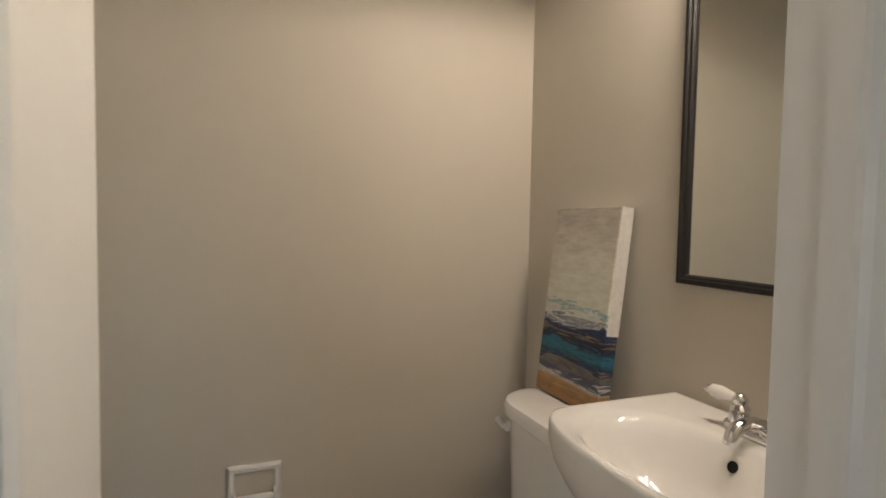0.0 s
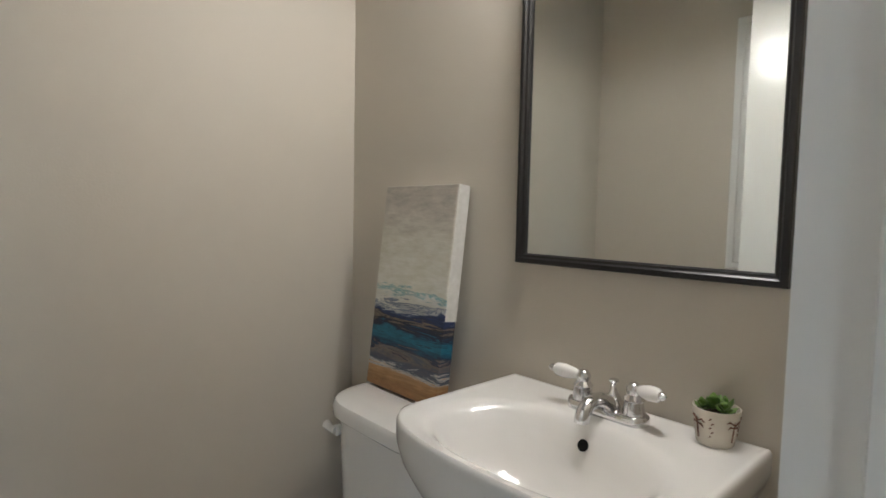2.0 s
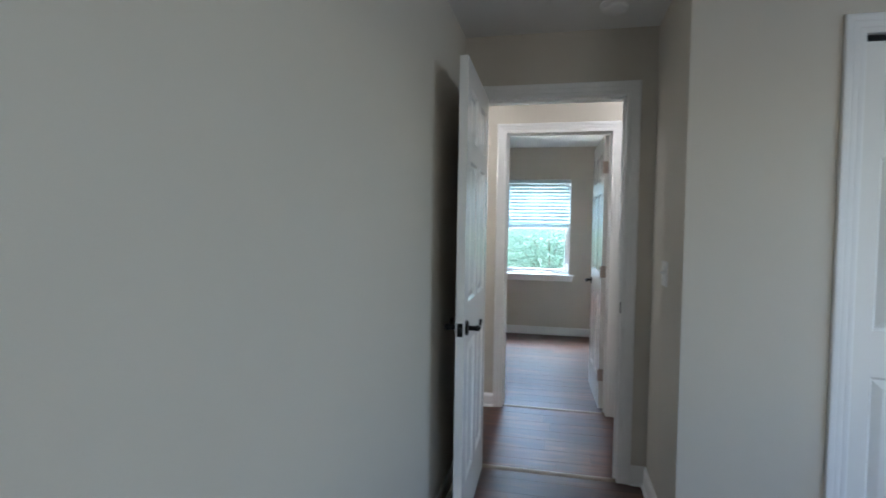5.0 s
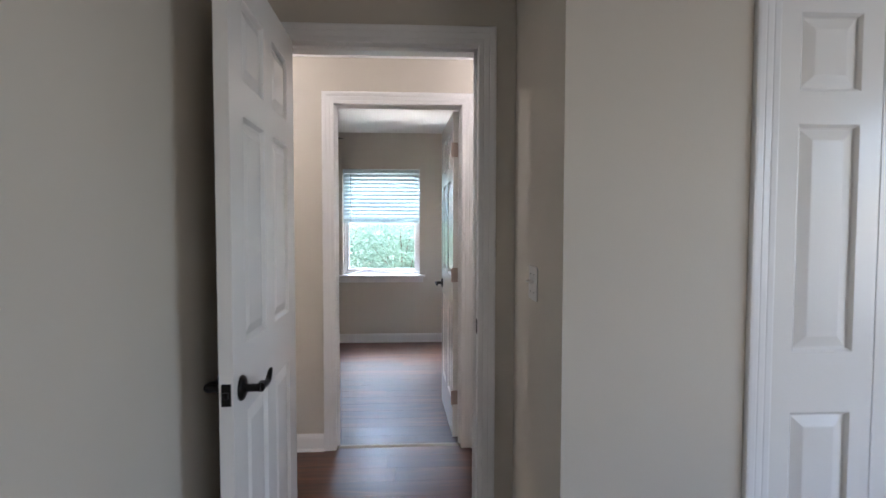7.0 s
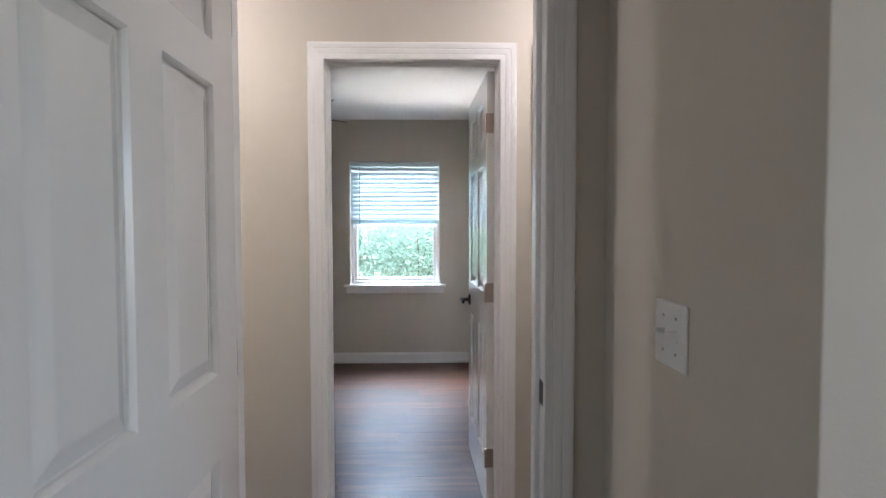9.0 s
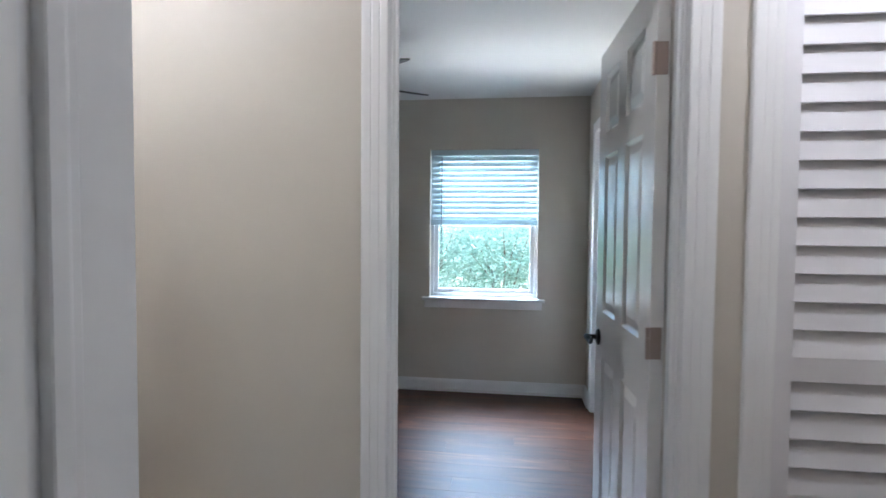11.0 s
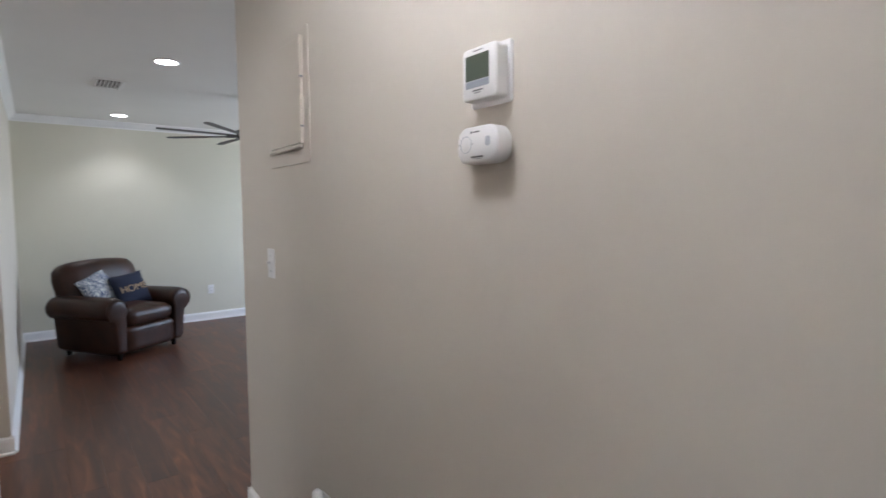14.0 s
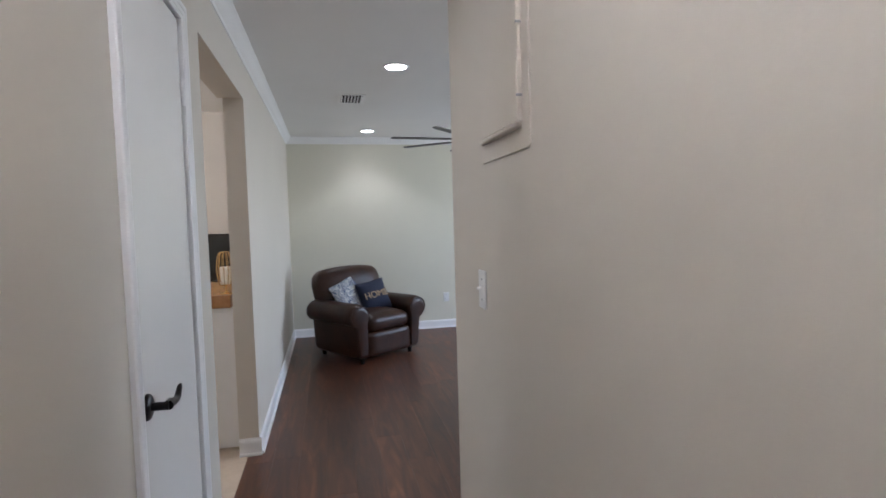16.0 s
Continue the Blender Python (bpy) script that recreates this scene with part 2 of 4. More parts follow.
BUTCHER = speckled("butcher_block", (0.30, 0.14, 0.05), (0.48, 0.26, 0.10), 14, 0.3)
TILE = speckled("kitchen_tile", (0.42, 0.33, 0.24), (0.55, 0.45, 0.34), 7, 0.35)
SUBFLOOR = speckled("joint_dark", (0.02, 0.012, 0.009), (0.035, 0.02, 0.015), 30, 0.8)
BARK = speckled("bark", (0.07, 0.05, 0.035), (0.16, 0.12, 0.09), 40, 0.9)
GRASS = speckled("grass_ground", (0.16, 0.17, 0.10), (0.34, 0.33, 0.24), 9, 0.95)
POT = speckled("cream_glaze", (0.66, 0.60, 0.50), (0.74, 0.69, 0.60), 12, 0.25)
POTPRINT = material("brown_print", (0.14, 0.05, 0.025), 0.5)

# ---- builders ----


def box(bm, x0, x1, y0, y1, z0, z1, bevel=0.0, segments=1):
    vs = [bm.verts.new((x, y, z)) for x in (x0, x1) for y in (y0, y1) for z in (z0, z1)]
    fs = [bm.faces.new([vs[i] for i in f]) for f in ((0, 1, 3, 2), (4, 6, 7, 5), (0, 4, 5, 1), (2, 3, 7, 6), (0, 2, 6, 4), (1, 5, 7, 3))]
    if bevel:
        es = list({e for f in fs for e in f.edges})
        bmesh.ops.bevel(bm, geom=es, offset=bevel, segments=segments, profile=0.5, affect="EDGES")
    return vs


def tube(bm, points, radii, sides=12):
    """A round bar along points, with caps; radii: one number or one a point."""
    points = [Vector(p) for p in points]
    radii = [radii] * len(points) if isinstance(radii, (int, float)) else radii
    rings, side = [], None
    for n, p in enumerate(points):
        along = (points[min(n + 1, len(points) - 1)] - points[max(n - 1, 0)]).normalized()
        side = along.orthogonal() if side is None else (side - along * side.dot(along))
        side.normalize()
        up = along.cross(side)
        rings.append([bm.verts.new(p + radii[n] * (math.cos(a) * side + math.sin(a) * up)) for a in (2 * math.pi * k / sides for k in range(sides))])
    for a, b in zip(rings, rings[1:]):
        for k in range(sides):
            bm.faces.new((a[k], a[(k + 1) % sides], b[(k + 1) % sides], b[k]))
    bm.faces.new(rings[0][::-1])
    bm.faces.new(rings[-1])


def lathe(bm, profile, centre=(0, 0, 0), sides=24):
    """Turn (radius, height) pairs about the upright axis."""
    turns = [2 * math.pi * k / sides for k in range(sides)]
    loft(bm, [[(centre[0] + max(r, 1e-4) * math.cos(a), centre[1] + max(r, 1e-4) * math.sin(a), centre[2] + z) for a in turns] for r, z in profile])


def loft(bm, rings, cap=True):
    """Join closed rings of equal count."""
    made = [[bm.verts.new(p) for p in ring] for ring in rings]
    for a, b in zip(made, made[1:]):
        for k in range(len(a)):
            bm.faces.new((a[k], a[(k + 1) % len(a)], b[(k + 1) % len(a)], b[k]))
    if cap:
        bm.faces.new(made[0][::-1])
        bm.faces.new(made[-1])
    return made


def mesh_object(name, bm, mat, smooth=False):
    bmesh.ops.recalc_face_normals(bm, faces=bm.faces[:])
    me = bpy.data.meshes.new(name)
    bm.to_mesh(me)
    bm.free()
    me.materials.append(mat)
    if smooth:
        for p in me.polygons:
            p.use_smooth = True
    return new(name, me)


def round_off(ob, angle=40):
    for p in ob.data.polygons:
        p.use_smooth = True
    m = ob.modifiers.new("edges", "EDGE_SPLIT")
    m.split_angle = radians(angle)
    return ob


def part(name, bm, mat, parent, label="", smooth=False):
    ob = round_off(mesh_object(name, bm, mat)) if smooth else mesh_object(name, bm, mat)
    ob.parent = parent
    return tagged(ob, label)


def thing(name, m, label, category, group=""):
    ob = new(name)
    ob.empty_display_size = 0.1
    ob.matrix_world = m
    return tagged(ob, label, category, group)


def structure(name, bm, mat, label, category, smooth=False):
    ob = mesh_object(name, bm, mat)
    if smooth:
        round_off(ob, 25)
    return tagged(ob, label, category, kind="structure")


def boxes(*dims, bevel=0.0):
    bm = bmesh.new()
    for d in dims:
        box(bm, *d, bevel)
    return bm


def on_wall(axis, face, sign):
    """Maps along, up, out of the wall to the world for a wall face at axis = face, facing sign."""
    if axis == "y":
        return lambda u, z, d: (u, face + sign * d, z)
    return lambda u, z, d: (face + sign * d, u, z)


CASING = [(0.0, 0.0), (0.0, 0.010), (0.004, 0.0115), (0.018, 0.0115), (0.021, 0.0102), (0.024, 0.0122), (0.040, 0.0142), (0.043, 0.0130), (0.046, 0.0152), (0.060, 0.0165), (0.067, 0.0155), (0.070, 0.012), (0.070, 0.0)]
BASE = [(0.0, 0.0), (0.014, 0.0), (0.014, 0.012), (0.014, 0.075), (0.011, 0.088), (0.006, 0.094), (0.005, 0.100), (0.0, 0.100)]
SHOE = [(0.014, 0.0), (0.026, 0.0), (0.025, 0.008), (0.020, 0.014), (0.014, 0.016)]
CROWN = [(0.0, 0.0), (0.0, -0.075), (0.006, -0.075), (0.010, -0.062), (0.028, -0.045), (0.045, -0.022), (0.055, -0.012), (0.062, -0.008), (0.062, 0.0)]


def casing(name, at, u0, u1, top, label, wide=1.0):
    """Mitred moulding round an opening."""
    bm = bmesh.new()
    shape = [(a * wide, d) for a, d in CASING]
    rings = [[at(u0 - a, 0.0, d) for a, d in shape], [at(u0 - a, top + a, d) for a, d in shape],
             [at(u1 + a, top + a, d) for a, d in shape], [at(u1 + a, 0.0, d) for a, d in shape]]
    loft(bm, rings)
    return structure(name, bm, TRIM, label, "door trim")


def run(name, at, u0, u1, profile, mat, label, category, z=0.0):
    """A straight moulding along a wall."""
    bm = bmesh.new()
    loft(bm, [[at(u, z + h, d) for d, h in profile] for u in (u0, u1)])
    return structure(name, bm, mat, label, category)


def baseboard(at, u0, u1):
    run("baseboard", at, u0, u1, BASE, TRIM, "white painted baseboard along the wall", "baseboard")
    run("trim", at, u0, u1, SHOE, TRIM, "white quarter-round shoe moulding at the floor", "trim")


def wall(name, dims, label, mat=None):
    return structure(name, boxes(*dims), mat or WALL, label, "wall")

# ---- setting ----
H = 2.375
WY = 4.03
X0, X1, Z0, Z1 = -0.303, 0.577, 0.772, 1.975
wall("wall_bedroom_west", [(-0.190, -0.088, -5.0, -3.235, 0, H), (-0.190, -0.088, -3.235, -2.674, 2.05, H), (-0.190, -0.088, -2.674, 0.115, 0, H)], "greige painted bedroom wall beside the bathroom door")
wall("wall_hall_south", [(-7.0, -3.76, 0.143, 0.255, 0, H), (-3.76, -2.68, 0.115, 0.255, 2.085, H), (-2.68, -2.43, 0.115, 0.255, 0, H), (-2.43, -1.855, 0.115, 0.255, 2.05, H),
                         (-1.855, -0.018, 0.115, 0.255, 0, H), (-0.018, 0.780, 0.115, 0.255, 2.055, H), (0.780, 3.3, 0.115, 0.255, 0, H)], "beige painted wall with doorways and kitchen opening")
wall("wall_passage", [(0.907, 1.01, -0.46, 0.115, 0, H)], "greige painted wall beside the bedroom doorway")
wall("wall_closet", [(0.907, 1.47, -0.57, -0.46, 0, H), (1.47, 2.73, -0.57, -0.46, 2.07, H), (2.73, 3.3, -0.57, -0.46, 0, H)], "greige painted wall with a bifold closet door")
wall("wall_bedroom_east", [(3.3, 3.42, -5.0, -2.65, 0, H), (3.3, 3.42, -1.25, 0.255, 0, H), (3.3, 3.42, -2.65, -1.25, 0, 0.75), (3.3, 3.42, -2.65, -1.25, 2.05, H)], "greige painted bedroom wall, unseen, with an opening for daylight")
# unseen wall; its opening is added for the south fill lamp
wall("wall_bedroom_south", [(-0.190, 2.08, -5.12, -5.0, 0, H), (3.22, 3.42, -5.12, -5.0, 0, H), (2.08, 3.22, -5.12, -5.0, 0, 0.75), (2.08, 3.22, -5.12, -5.0, 2.05, H)], "greige painted bedroom wall, unseen, with an opening for daylight")
wall("wall_bath_mirror", [(-1.5, -0.190, -2.145, -2.03, 0, H)], "greige painted bathroom wall behind the mirror")
wall("wall_bath_far", [(-1.5, -1.39, -3.55, -2.145, 0, H)], "greige painted bathroom wall with paper holder")
wall("wall_bath_south", [(-1.39, -0.190, -3.55, -3.44, 0, H)], "greige painted bathroom wall with medicine cabinet")
wall("wall_hall_north", [(-2.36, 0.026, 1.14, 1.26, 0, H), (0.026, 0.808, 1.14, 1.26, 2.055, H), (0.808, 0.978, 1.14, 1.26, 0, H), (0.978, 1.92, 1.14, 1.26, 2.05, H), (1.92, 2.5, 1.14, 1.26, 0, H)], "beige painted hall wall with thermostat and doorway")
wall("wall_hall_east", [(2.4, 2.5, 0.265, 1.14, 0, H)], "beige painted wall closing the hall")
wall("wall_room_north", [(-2.36, X0, WY, WY + 0.16, 0, H), (X1, 1.8, WY, WY + 0.16, 0, H), (X0, X1, WY, WY + 0.16, 0, Z0 - 0.025), (X0, X1, WY, WY + 0.16, Z1, H)], "greige painted wall round the window")
wall("wall_room_east", [(0.96, 1.085, 1.26, 2.33, 0, H), (0.96, 1.085, 2.33, 3.70, 2.05, H), (0.96, 1.085, 3.70, WY, 0, H)], "greige painted wall with a closet door")
wall("wall_room_west", [(-2.36, -2.24, 1.26, 4.8, 0, H)], "beige painted wall between the rooms")
wall("wall_linen_closet", [(1.085, 2.5, 1.85, 1.93, 0, H), (2.42, 2.5, 1.26, 1.85, 0, H)], "plain painted wall inside the louvered closet")
wall("wall_room_closet", [(1.7, 1.8, 1.93, WY, 0, H)], "plain painted wall inside the room closet")
wall("wall_living_west", [(-7.12, -7.0, 0.143, 4.8, 0, H)], "pale beige-green painted living room wall", LIVING_PAINT)
# unseen north wall, opened only for the added living room lamp
wall("wall_living_north", [(-7.12, -6.25, 4.8, 4.92, 0, H), (-4.15, -2.36, 4.8, 4.92, 0, H), (-6.25, -4.15, 4.8, 4.92, 0, 0.7), (-6.25, -4.15, 4.8, 4.92, 2.1, H)], "pale beige living room wall, unseen, with an opening added for daylight", LIVING_PAINT)
wall("wall_kitchen", [(-5.7, -5.6, -2.0, 0.143, 0, H), (-5.7, -2.45, -2.1, -2.0, 0, H), (-2.55, -2.45, -2.0, 0.115, 0, H)], "light beige painted kitchen wall")


def slab(name, x0, x1, y0, y1, z0, z1, mat, label, category):
    return structure(name, boxes((x0, x1, y0, y1, z0, z1)), mat, label, category)


slab("ceiling_bedroom", -0.190, 3.42, -5.12, 0.19, H, H + 0.1, CEIL, "white painted bedroom ceiling", "ceiling")
slab("ceiling_bath", -1.5, -0.190, -3.55, -2.03, H, H + 0.1, CEIL, "white painted bathroom ceiling", "ceiling")
slab("ceiling_hall", -7.12, 3.42, 0.19, 1.2, H, H + 0.1, CEIL, "white painted hall ceiling", "ceiling")
slab("ceiling_room", -2.30, 1.8, 1.2, WY + 0.16, H, H + 0.1, CEIL, "white painted room ceiling", "ceiling")
slab("ceiling_closet", 1.8, 2.5, 1.2, 1.95, H, H + 0.1, CEIL, "white closet ceiling", "ceiling")
slab("ceiling_living", -7.12, -2.30, 1.2, 4.92, H, H + 0.1, CEIL, "white textured living room ceiling", "ceiling")
slab("ceiling_kitchen", -5.7, -2.45, -2.1, 0.19, H, H + 0.1, CEIL, "white painted kitchen ceiling", "ceiling")
bath_floor = slab("floor_bath", -1.5, -0.15, -3.55, -2.03, -0.06, 0.0, TILE, "beige tiled bathroom floor", "floor")
slab("floor_kitchen", -5.7, -2.45, -2.1, 0.19, -0.06, 0.0, TILE, "beige tiled kitchen floor", "floor")
slab("floor_closet", 1.085, 2.5, 1.2, 1.95, -0.06, -0.001, SUBFLOOR, "dark closet floor", "floor")
slab("floor_wardrobe", 1.0, 1.8, 1.95, 4.3, -0.06, -0.001, SUBFLOOR, "dark closet floor", "floor")
FLOORS = [
    (slab("floor_bedroom", -0.15, 3.42, -5.12, 0.13, -0.06, -0.004, SUBFLOOR, "dark walnut vinyl plank bedroom floor", "floor"), -0.15, 3.3, -5.0, 0.13),
    (slab("floor_hall", -2.36, 3.42, 0.13, 1.18, -0.06, -0.004, SUBFLOOR, "dark walnut vinyl plank hall floor", "floor"), -2.36, 2.4, 0.13, 1.18),
    (slab("floor_room", -2.36, 1.0, 1.18, WY + 0.16, -0.06, -0.004, SUBFLOOR, "dark walnut vinyl plank room floor with window sheen", "floor"), -2.24, 1.0, 1.18, WY),
    (slab("floor_living", -7.12, -2.36, 0.19, 4.92, -0.06, -0.004, SUBFLOOR, "dark walnut vinyl plank living room floor", "floor"), -7.0, -2.36, 0.19, 4.8),
]


def threshold(x0, x1, y):
    bm = bmesh.new()
    prof = [(-0.022, 0.0), (-0.016, 0.005), (-0.006, 0.008), (0.006, 0.008), (0.016, 0.005), (0.022, 0.0)]
    loft(bm, [[(x, y + d, z) for d, z in prof] for x in (x0, x1)])
    tagged(mesh_object("threshold_strip", bm, STRIP), "tan metal threshold strip across the doorway", "threshold", kind="structure")


threshold(0.002, 0.760, 0.13)
threshold(0.046, 0.788, 1.18)

# walls' faces
HALL_N, HALL_S = on_wall("y", 1.14, -1), on_wall("y", 0.255, 1)
BED_N, BED_W = on_wall("y", 0.115, -1), on_wall("x", -0.088, 1)
PASS_E, CLOSET_S = on_wall("x", 0.907, -1), on_wall("y", -0.57, -1)
ROOM_N, ROOM_E, ROOM_S = on_wall("y", WY, -1), on_wall("x", 0.96, -1), on_wall("y", 1.26, 1)
LIVING_W, BATH_S, BATH_N = on_wall("x", -7.0, 1), on_wall("y", -3.44, 1), on_wall("y", -2.145, -1)
KITCHEN_JAMB = on_wall("x", -3.76, 1)

casing("trim", BED_W, -3.215, -2.694, 2.03, "white moulded casing round the bathroom doorway")
casing("trim", BED_N, 0.002, 0.760, 2.035, "white moulded casing round the bedroom doorway")
casing("trim", HALL_S, -0.001, 0.763, 2.038, "white moulded casing round the bedroom doorway")
casing("trim", HALL_N, 0.046, 0.788, 2.035, "white moulded casing round the far room doorway")
casing("trim", ROOM_S, 0.046, 0.788, 2.035, "white moulded casing round the far room doorway")
casing("trim", HALL_N, 0.998, 1.90, 2.03, "white moulded casing round the louvered closet")
casing("trim", HALL_S, -2.41, -1.875, 2.03, "white moulded casing round the narrow hall door", 0.75)
casing("trim", CLOSET_S, 1.49, 2.71, 2.05, "white moulded casing round the bifold closet door")
casing("trim", ROOM_E, 2.35, 3.68, 2.03, "white moulded casing round the room closet")


def jamb(axis, u0, u1, d0, d1, top, stop=None, taper=1):
    """Lining boards of a doorway u0..u1 across a wall d0..d1, with moulded stops between stop's depths, thinning towards taper."""
    t = 0.02
    bm = bmesh.new()
    for a, b, z0, z1 in [(u0 - t, u0, 0, top), (u1, u1 + t, 0, top), (u0 - t, u1 + t, top, top + t)]:
        box(bm, *((a, b, d0, d1) if axis == "y" else (d0, d1, a, b)), z0, z1)
    if stop:
        near, far = stop if taper > 0 else stop[::-1]
        w = far - near
        prof = [(0.0, -0.002), (0.0, 0.011), (0.03, 0.013), (0.42, 0.013), (0.50, 0.012), (0.58, 0.0085), (0.70, 0.0060), (0.86, 0.0050), (0.94, 0.0046), (1.0, 0.003), (1.0, -0.002)]

        def put(u, d, z):
            return (u, d, z) if axis == "y" else (d, u, z)

        loft(bm, [[put(u0 + h, near + w * f, 0.0) for f, h in prof], [put(u0 + h, near + w * f, top - h) for f, h in prof],
                  [put(u1 - h, near + w * f, top - h) for f, h in prof], [put(u1 - h, near + w * f, 0.0) for f, h in prof]])
    return structure("door_frame", bm, TRIM, "white painted door jamb with stop", "door frame")


jamb("x", -3.215, -2.694, -0.192, -0.086, 2.03, (-0.161, -0.119), 1)
jamb("y", 0.002, 0.760, 0.113, 0.264, 2.035, (0.155, 0.195), 1)
jamb("y", 0.046, 0.788, 1.138, 1.262, 2.035, (1.172, 1.212), -1)
jamb("y", 0.998, 1.90, 1.138, 1.262, 2.03)
jamb("y", -2.41, -1.875, 0.12, 0.257, 2.03)
jamb("y", 1.49, 2.71, -0.572, -0.458, 2.05)
jamb("x", 2.35, 3.68, 0.958, 1.087, 2.03)

baseboard(BED_W, -2.624, 0.115)
baseboard(BED_N, 0.830, 0.907)
baseboard(PASS_E, -0.57, 0.115)
baseboard(CLOSET_S, 0.907, 1.420)
baseboard(HALL_N, -2.36, -0.024)
baseboard(HALL_N, 0.858, 0.928)
baseboard(HALL_S, -7.0, -3.76)
baseboard(HALL_S, -2.68, -2.463)
baseboard(HALL_S, -1.805, -0.068)
baseboard(ROOM_N, -2.24, 0.96)
baseboard(ROOM_E, 3.75, WY)
baseboard(LIVING_W, 0.265, 4.8)
baseboard(KITCHEN_JAMB, 0.143, 0.269)
baseboard(on_wall("x", -2.36, -1), 1.126, 4.8)
baseboard(BATH_N, -1.39, -0.194)
for at, u0, u1 in ((HALL_S, -7.0, 3.3), (HALL_N, -2.36, 2.4), (LIVING_W, 0.265, 4.8)):
    run("trim", at, u0, u1, CROWN, TRIM, "white crown moulding along the ceiling", "crown moulding", H)

# ---- doors ----


def lever(parent, x, z, face, out, toward, mat=BRONZE):
    """Rosette, neck and a wave-shaped lever on a door face; out: +-1, toward: +-1 along the leaf."""
    bm = bmesh.new()
    tube(bm, [(x, face, z), (x, face + out * 0.004, z), (x, face + out * 0.008, z), (x, face + out * 0.012, z)], [0.033, 0.033, 0.030, 0.020], 20)
    tube(bm, [(x, face + out * 0.008, z), (x, face + out * 0.05, z)], 0.0105, 12)
    pts = [(0.0, 0.0), (0.02, 0.001), (0.045, -0.004), (0.07, -0.007), (0.084, -0.004), (0.096, 0.007), (0.105, 0.016), (0.114, 0.019)]
    tube(bm, [(x + toward * a, face + out * 0.048, z + b) for a, b in pts], [0.0125, 0.012, 0.010, 0.009, 0.0085, 0.0075, 0.0065, 0.004], 12)
    return part("door_handle", bm, mat, parent, "dark bronze wave lever", True)


def hinge(parent, x, z, y0, y1, knuckle_y, mat):
    bm = bmesh.new()
    box(bm, x - 0.002, x + 0.001, y0, y1, z - 0.044, z + 0.044, 0.0008)
    for k in range(3):
        tube(bm, [(x, knuckle_y, z - 0.044 + k * 0.0295), (x, knuckle_y, z - 0.044 + k * 0.0295 + 0.0285)], 0.0065, 10)
    return part("hinge", bm, mat, parent, "", True)


def raised_panel(x0, x1, z0, z1, t):
    """A raised field with sloped edges on both faces of a leaf of thickness t, lying in y -t..0."""
    bm = bmesh.new()
    for s, mid in ((1, 0.0), (-1, -t)):
        rings = []
        for inset, d in ((0.0, -0.006), (0.008, -0.0125), (0.013, -0.0130), (0.042, -0.0032), (0.045, -0.0028)):
            y = mid + s * d
            rings.append([(x0 + inset, y, z0 + inset), (x1 - inset, y, z0 + inset), (x1 - inset, y, z1 - inset), (x0 + inset, y, z1 - inset)])
        made = [[bm.verts.new(p) for p in r] for r in rings]
        for a, b in zip(made, made[1:]):
            for k in range(4):
                bm.faces.new((a[k], a[(k + 1) % 4], b[(k + 1) % 4], b[k]))
        bm.faces.new(made[-1])
    return bm


def leaf_frame(w, h, t, cols, rows):
    """Stiles and rails with sticking, round the panel openings."""
    bm = bmesh.new()
    xs = [0.0] + [x for c in cols for x in c] + [w]
    zs = [0.0] + [z for r in rows for z in r] + [h]
    for k in range(0, len(xs), 2):
        box(bm, xs[k], xs[k + 1], -t, 0, 0, h)
    for k in range(0, len(zs), 2):
        for a, b in cols:
            box(bm, a, b, -t, 0, zs[k], zs[k + 1])
    for a, b in cols:
        for c, d in rows:
            for s, y in ((1, 0.0), (-1, -t)):
                for p in (((a, c), (b, c), (b - 0.008, c + 0.008), (a + 0.008, c + 0.008)), ((a, d), (b, d), (b - 0.008, d - 0.008), (a + 0.008, d - 0.008)),
                          ((a, c), (a, d), (a + 0.008, d - 0.008), (a + 0.008, c + 0.008)), ((b, c), (b, d), (b - 0.008, d - 0.008), (b - 0.008, c + 0.008))):
                    bm.faces.new([bm.verts.new((x, y if n < 2 else y - s * 0.008, z)) for n, (x, z) in enumerate(p)])
    return bm


SIX_ROWS = [(0.22, 0.83), (1.01, 1.61), (1.70, 1.915)]


def panel_door(name, m, w, h, label, hinge_mat=None, handles=True, knuckle=0.004, lever_out=(1, -1), cols=None, rows=None, lever_z=0.92, t=0.035, hinge_y=(-0.03, 0.0), category="door"):
    """Local: hinge edge at x 0, leaf along x, its faces at y 0 and -t."""
    ob = thing(name, m, label, category)
    ob["kind"] = "structure"
    mid = w / 2
    cols = cols or [(0.112, mid - 0.05), (mid + 0.05, w - 0.112)]
    rows = rows or SIX_ROWS
    part("leaf", leaf_frame(w, h, t, cols, rows), DOORPAINT, ob)
    for a, b in cols:
        for c, d in rows:
            part("panel", raised_panel(a, b, c, d, t), DOORPAINT, ob)
    if handles:
        for out in lever_out:
            lever(ob, w - 0.062, lever_z, 0.0 if out > 0 else -t, out, -1)
        bm = boxes((w - 0.0005, w + 0.0015, -t / 2 - 0.012, -t / 2 + 0.012, lever_z - 0.028, lever_z + 0.028), bevel=0.0005)
        box(bm, w, w + 0.009, -t / 2 - 0.006, -t / 2 + 0.006, lever_z - 0.008, lever_z + 0.008, 0.001)
        part("latch_plate", bm, BRONZE, ob)
    if hinge_mat:
        for z in (0.25, 1.02, 1.79):
            hinge(ob, -0.001, z, *hinge_y, knuckle, hinge_mat)
    return ob


panel_door("door_1", pose(0.047, 0.100, 0.008, 0, 0, -88.8), 0.750, 2.022, "white six-panel door standing open against the wall", BRONZE, knuckle=-0.041, lever_z=0.905)
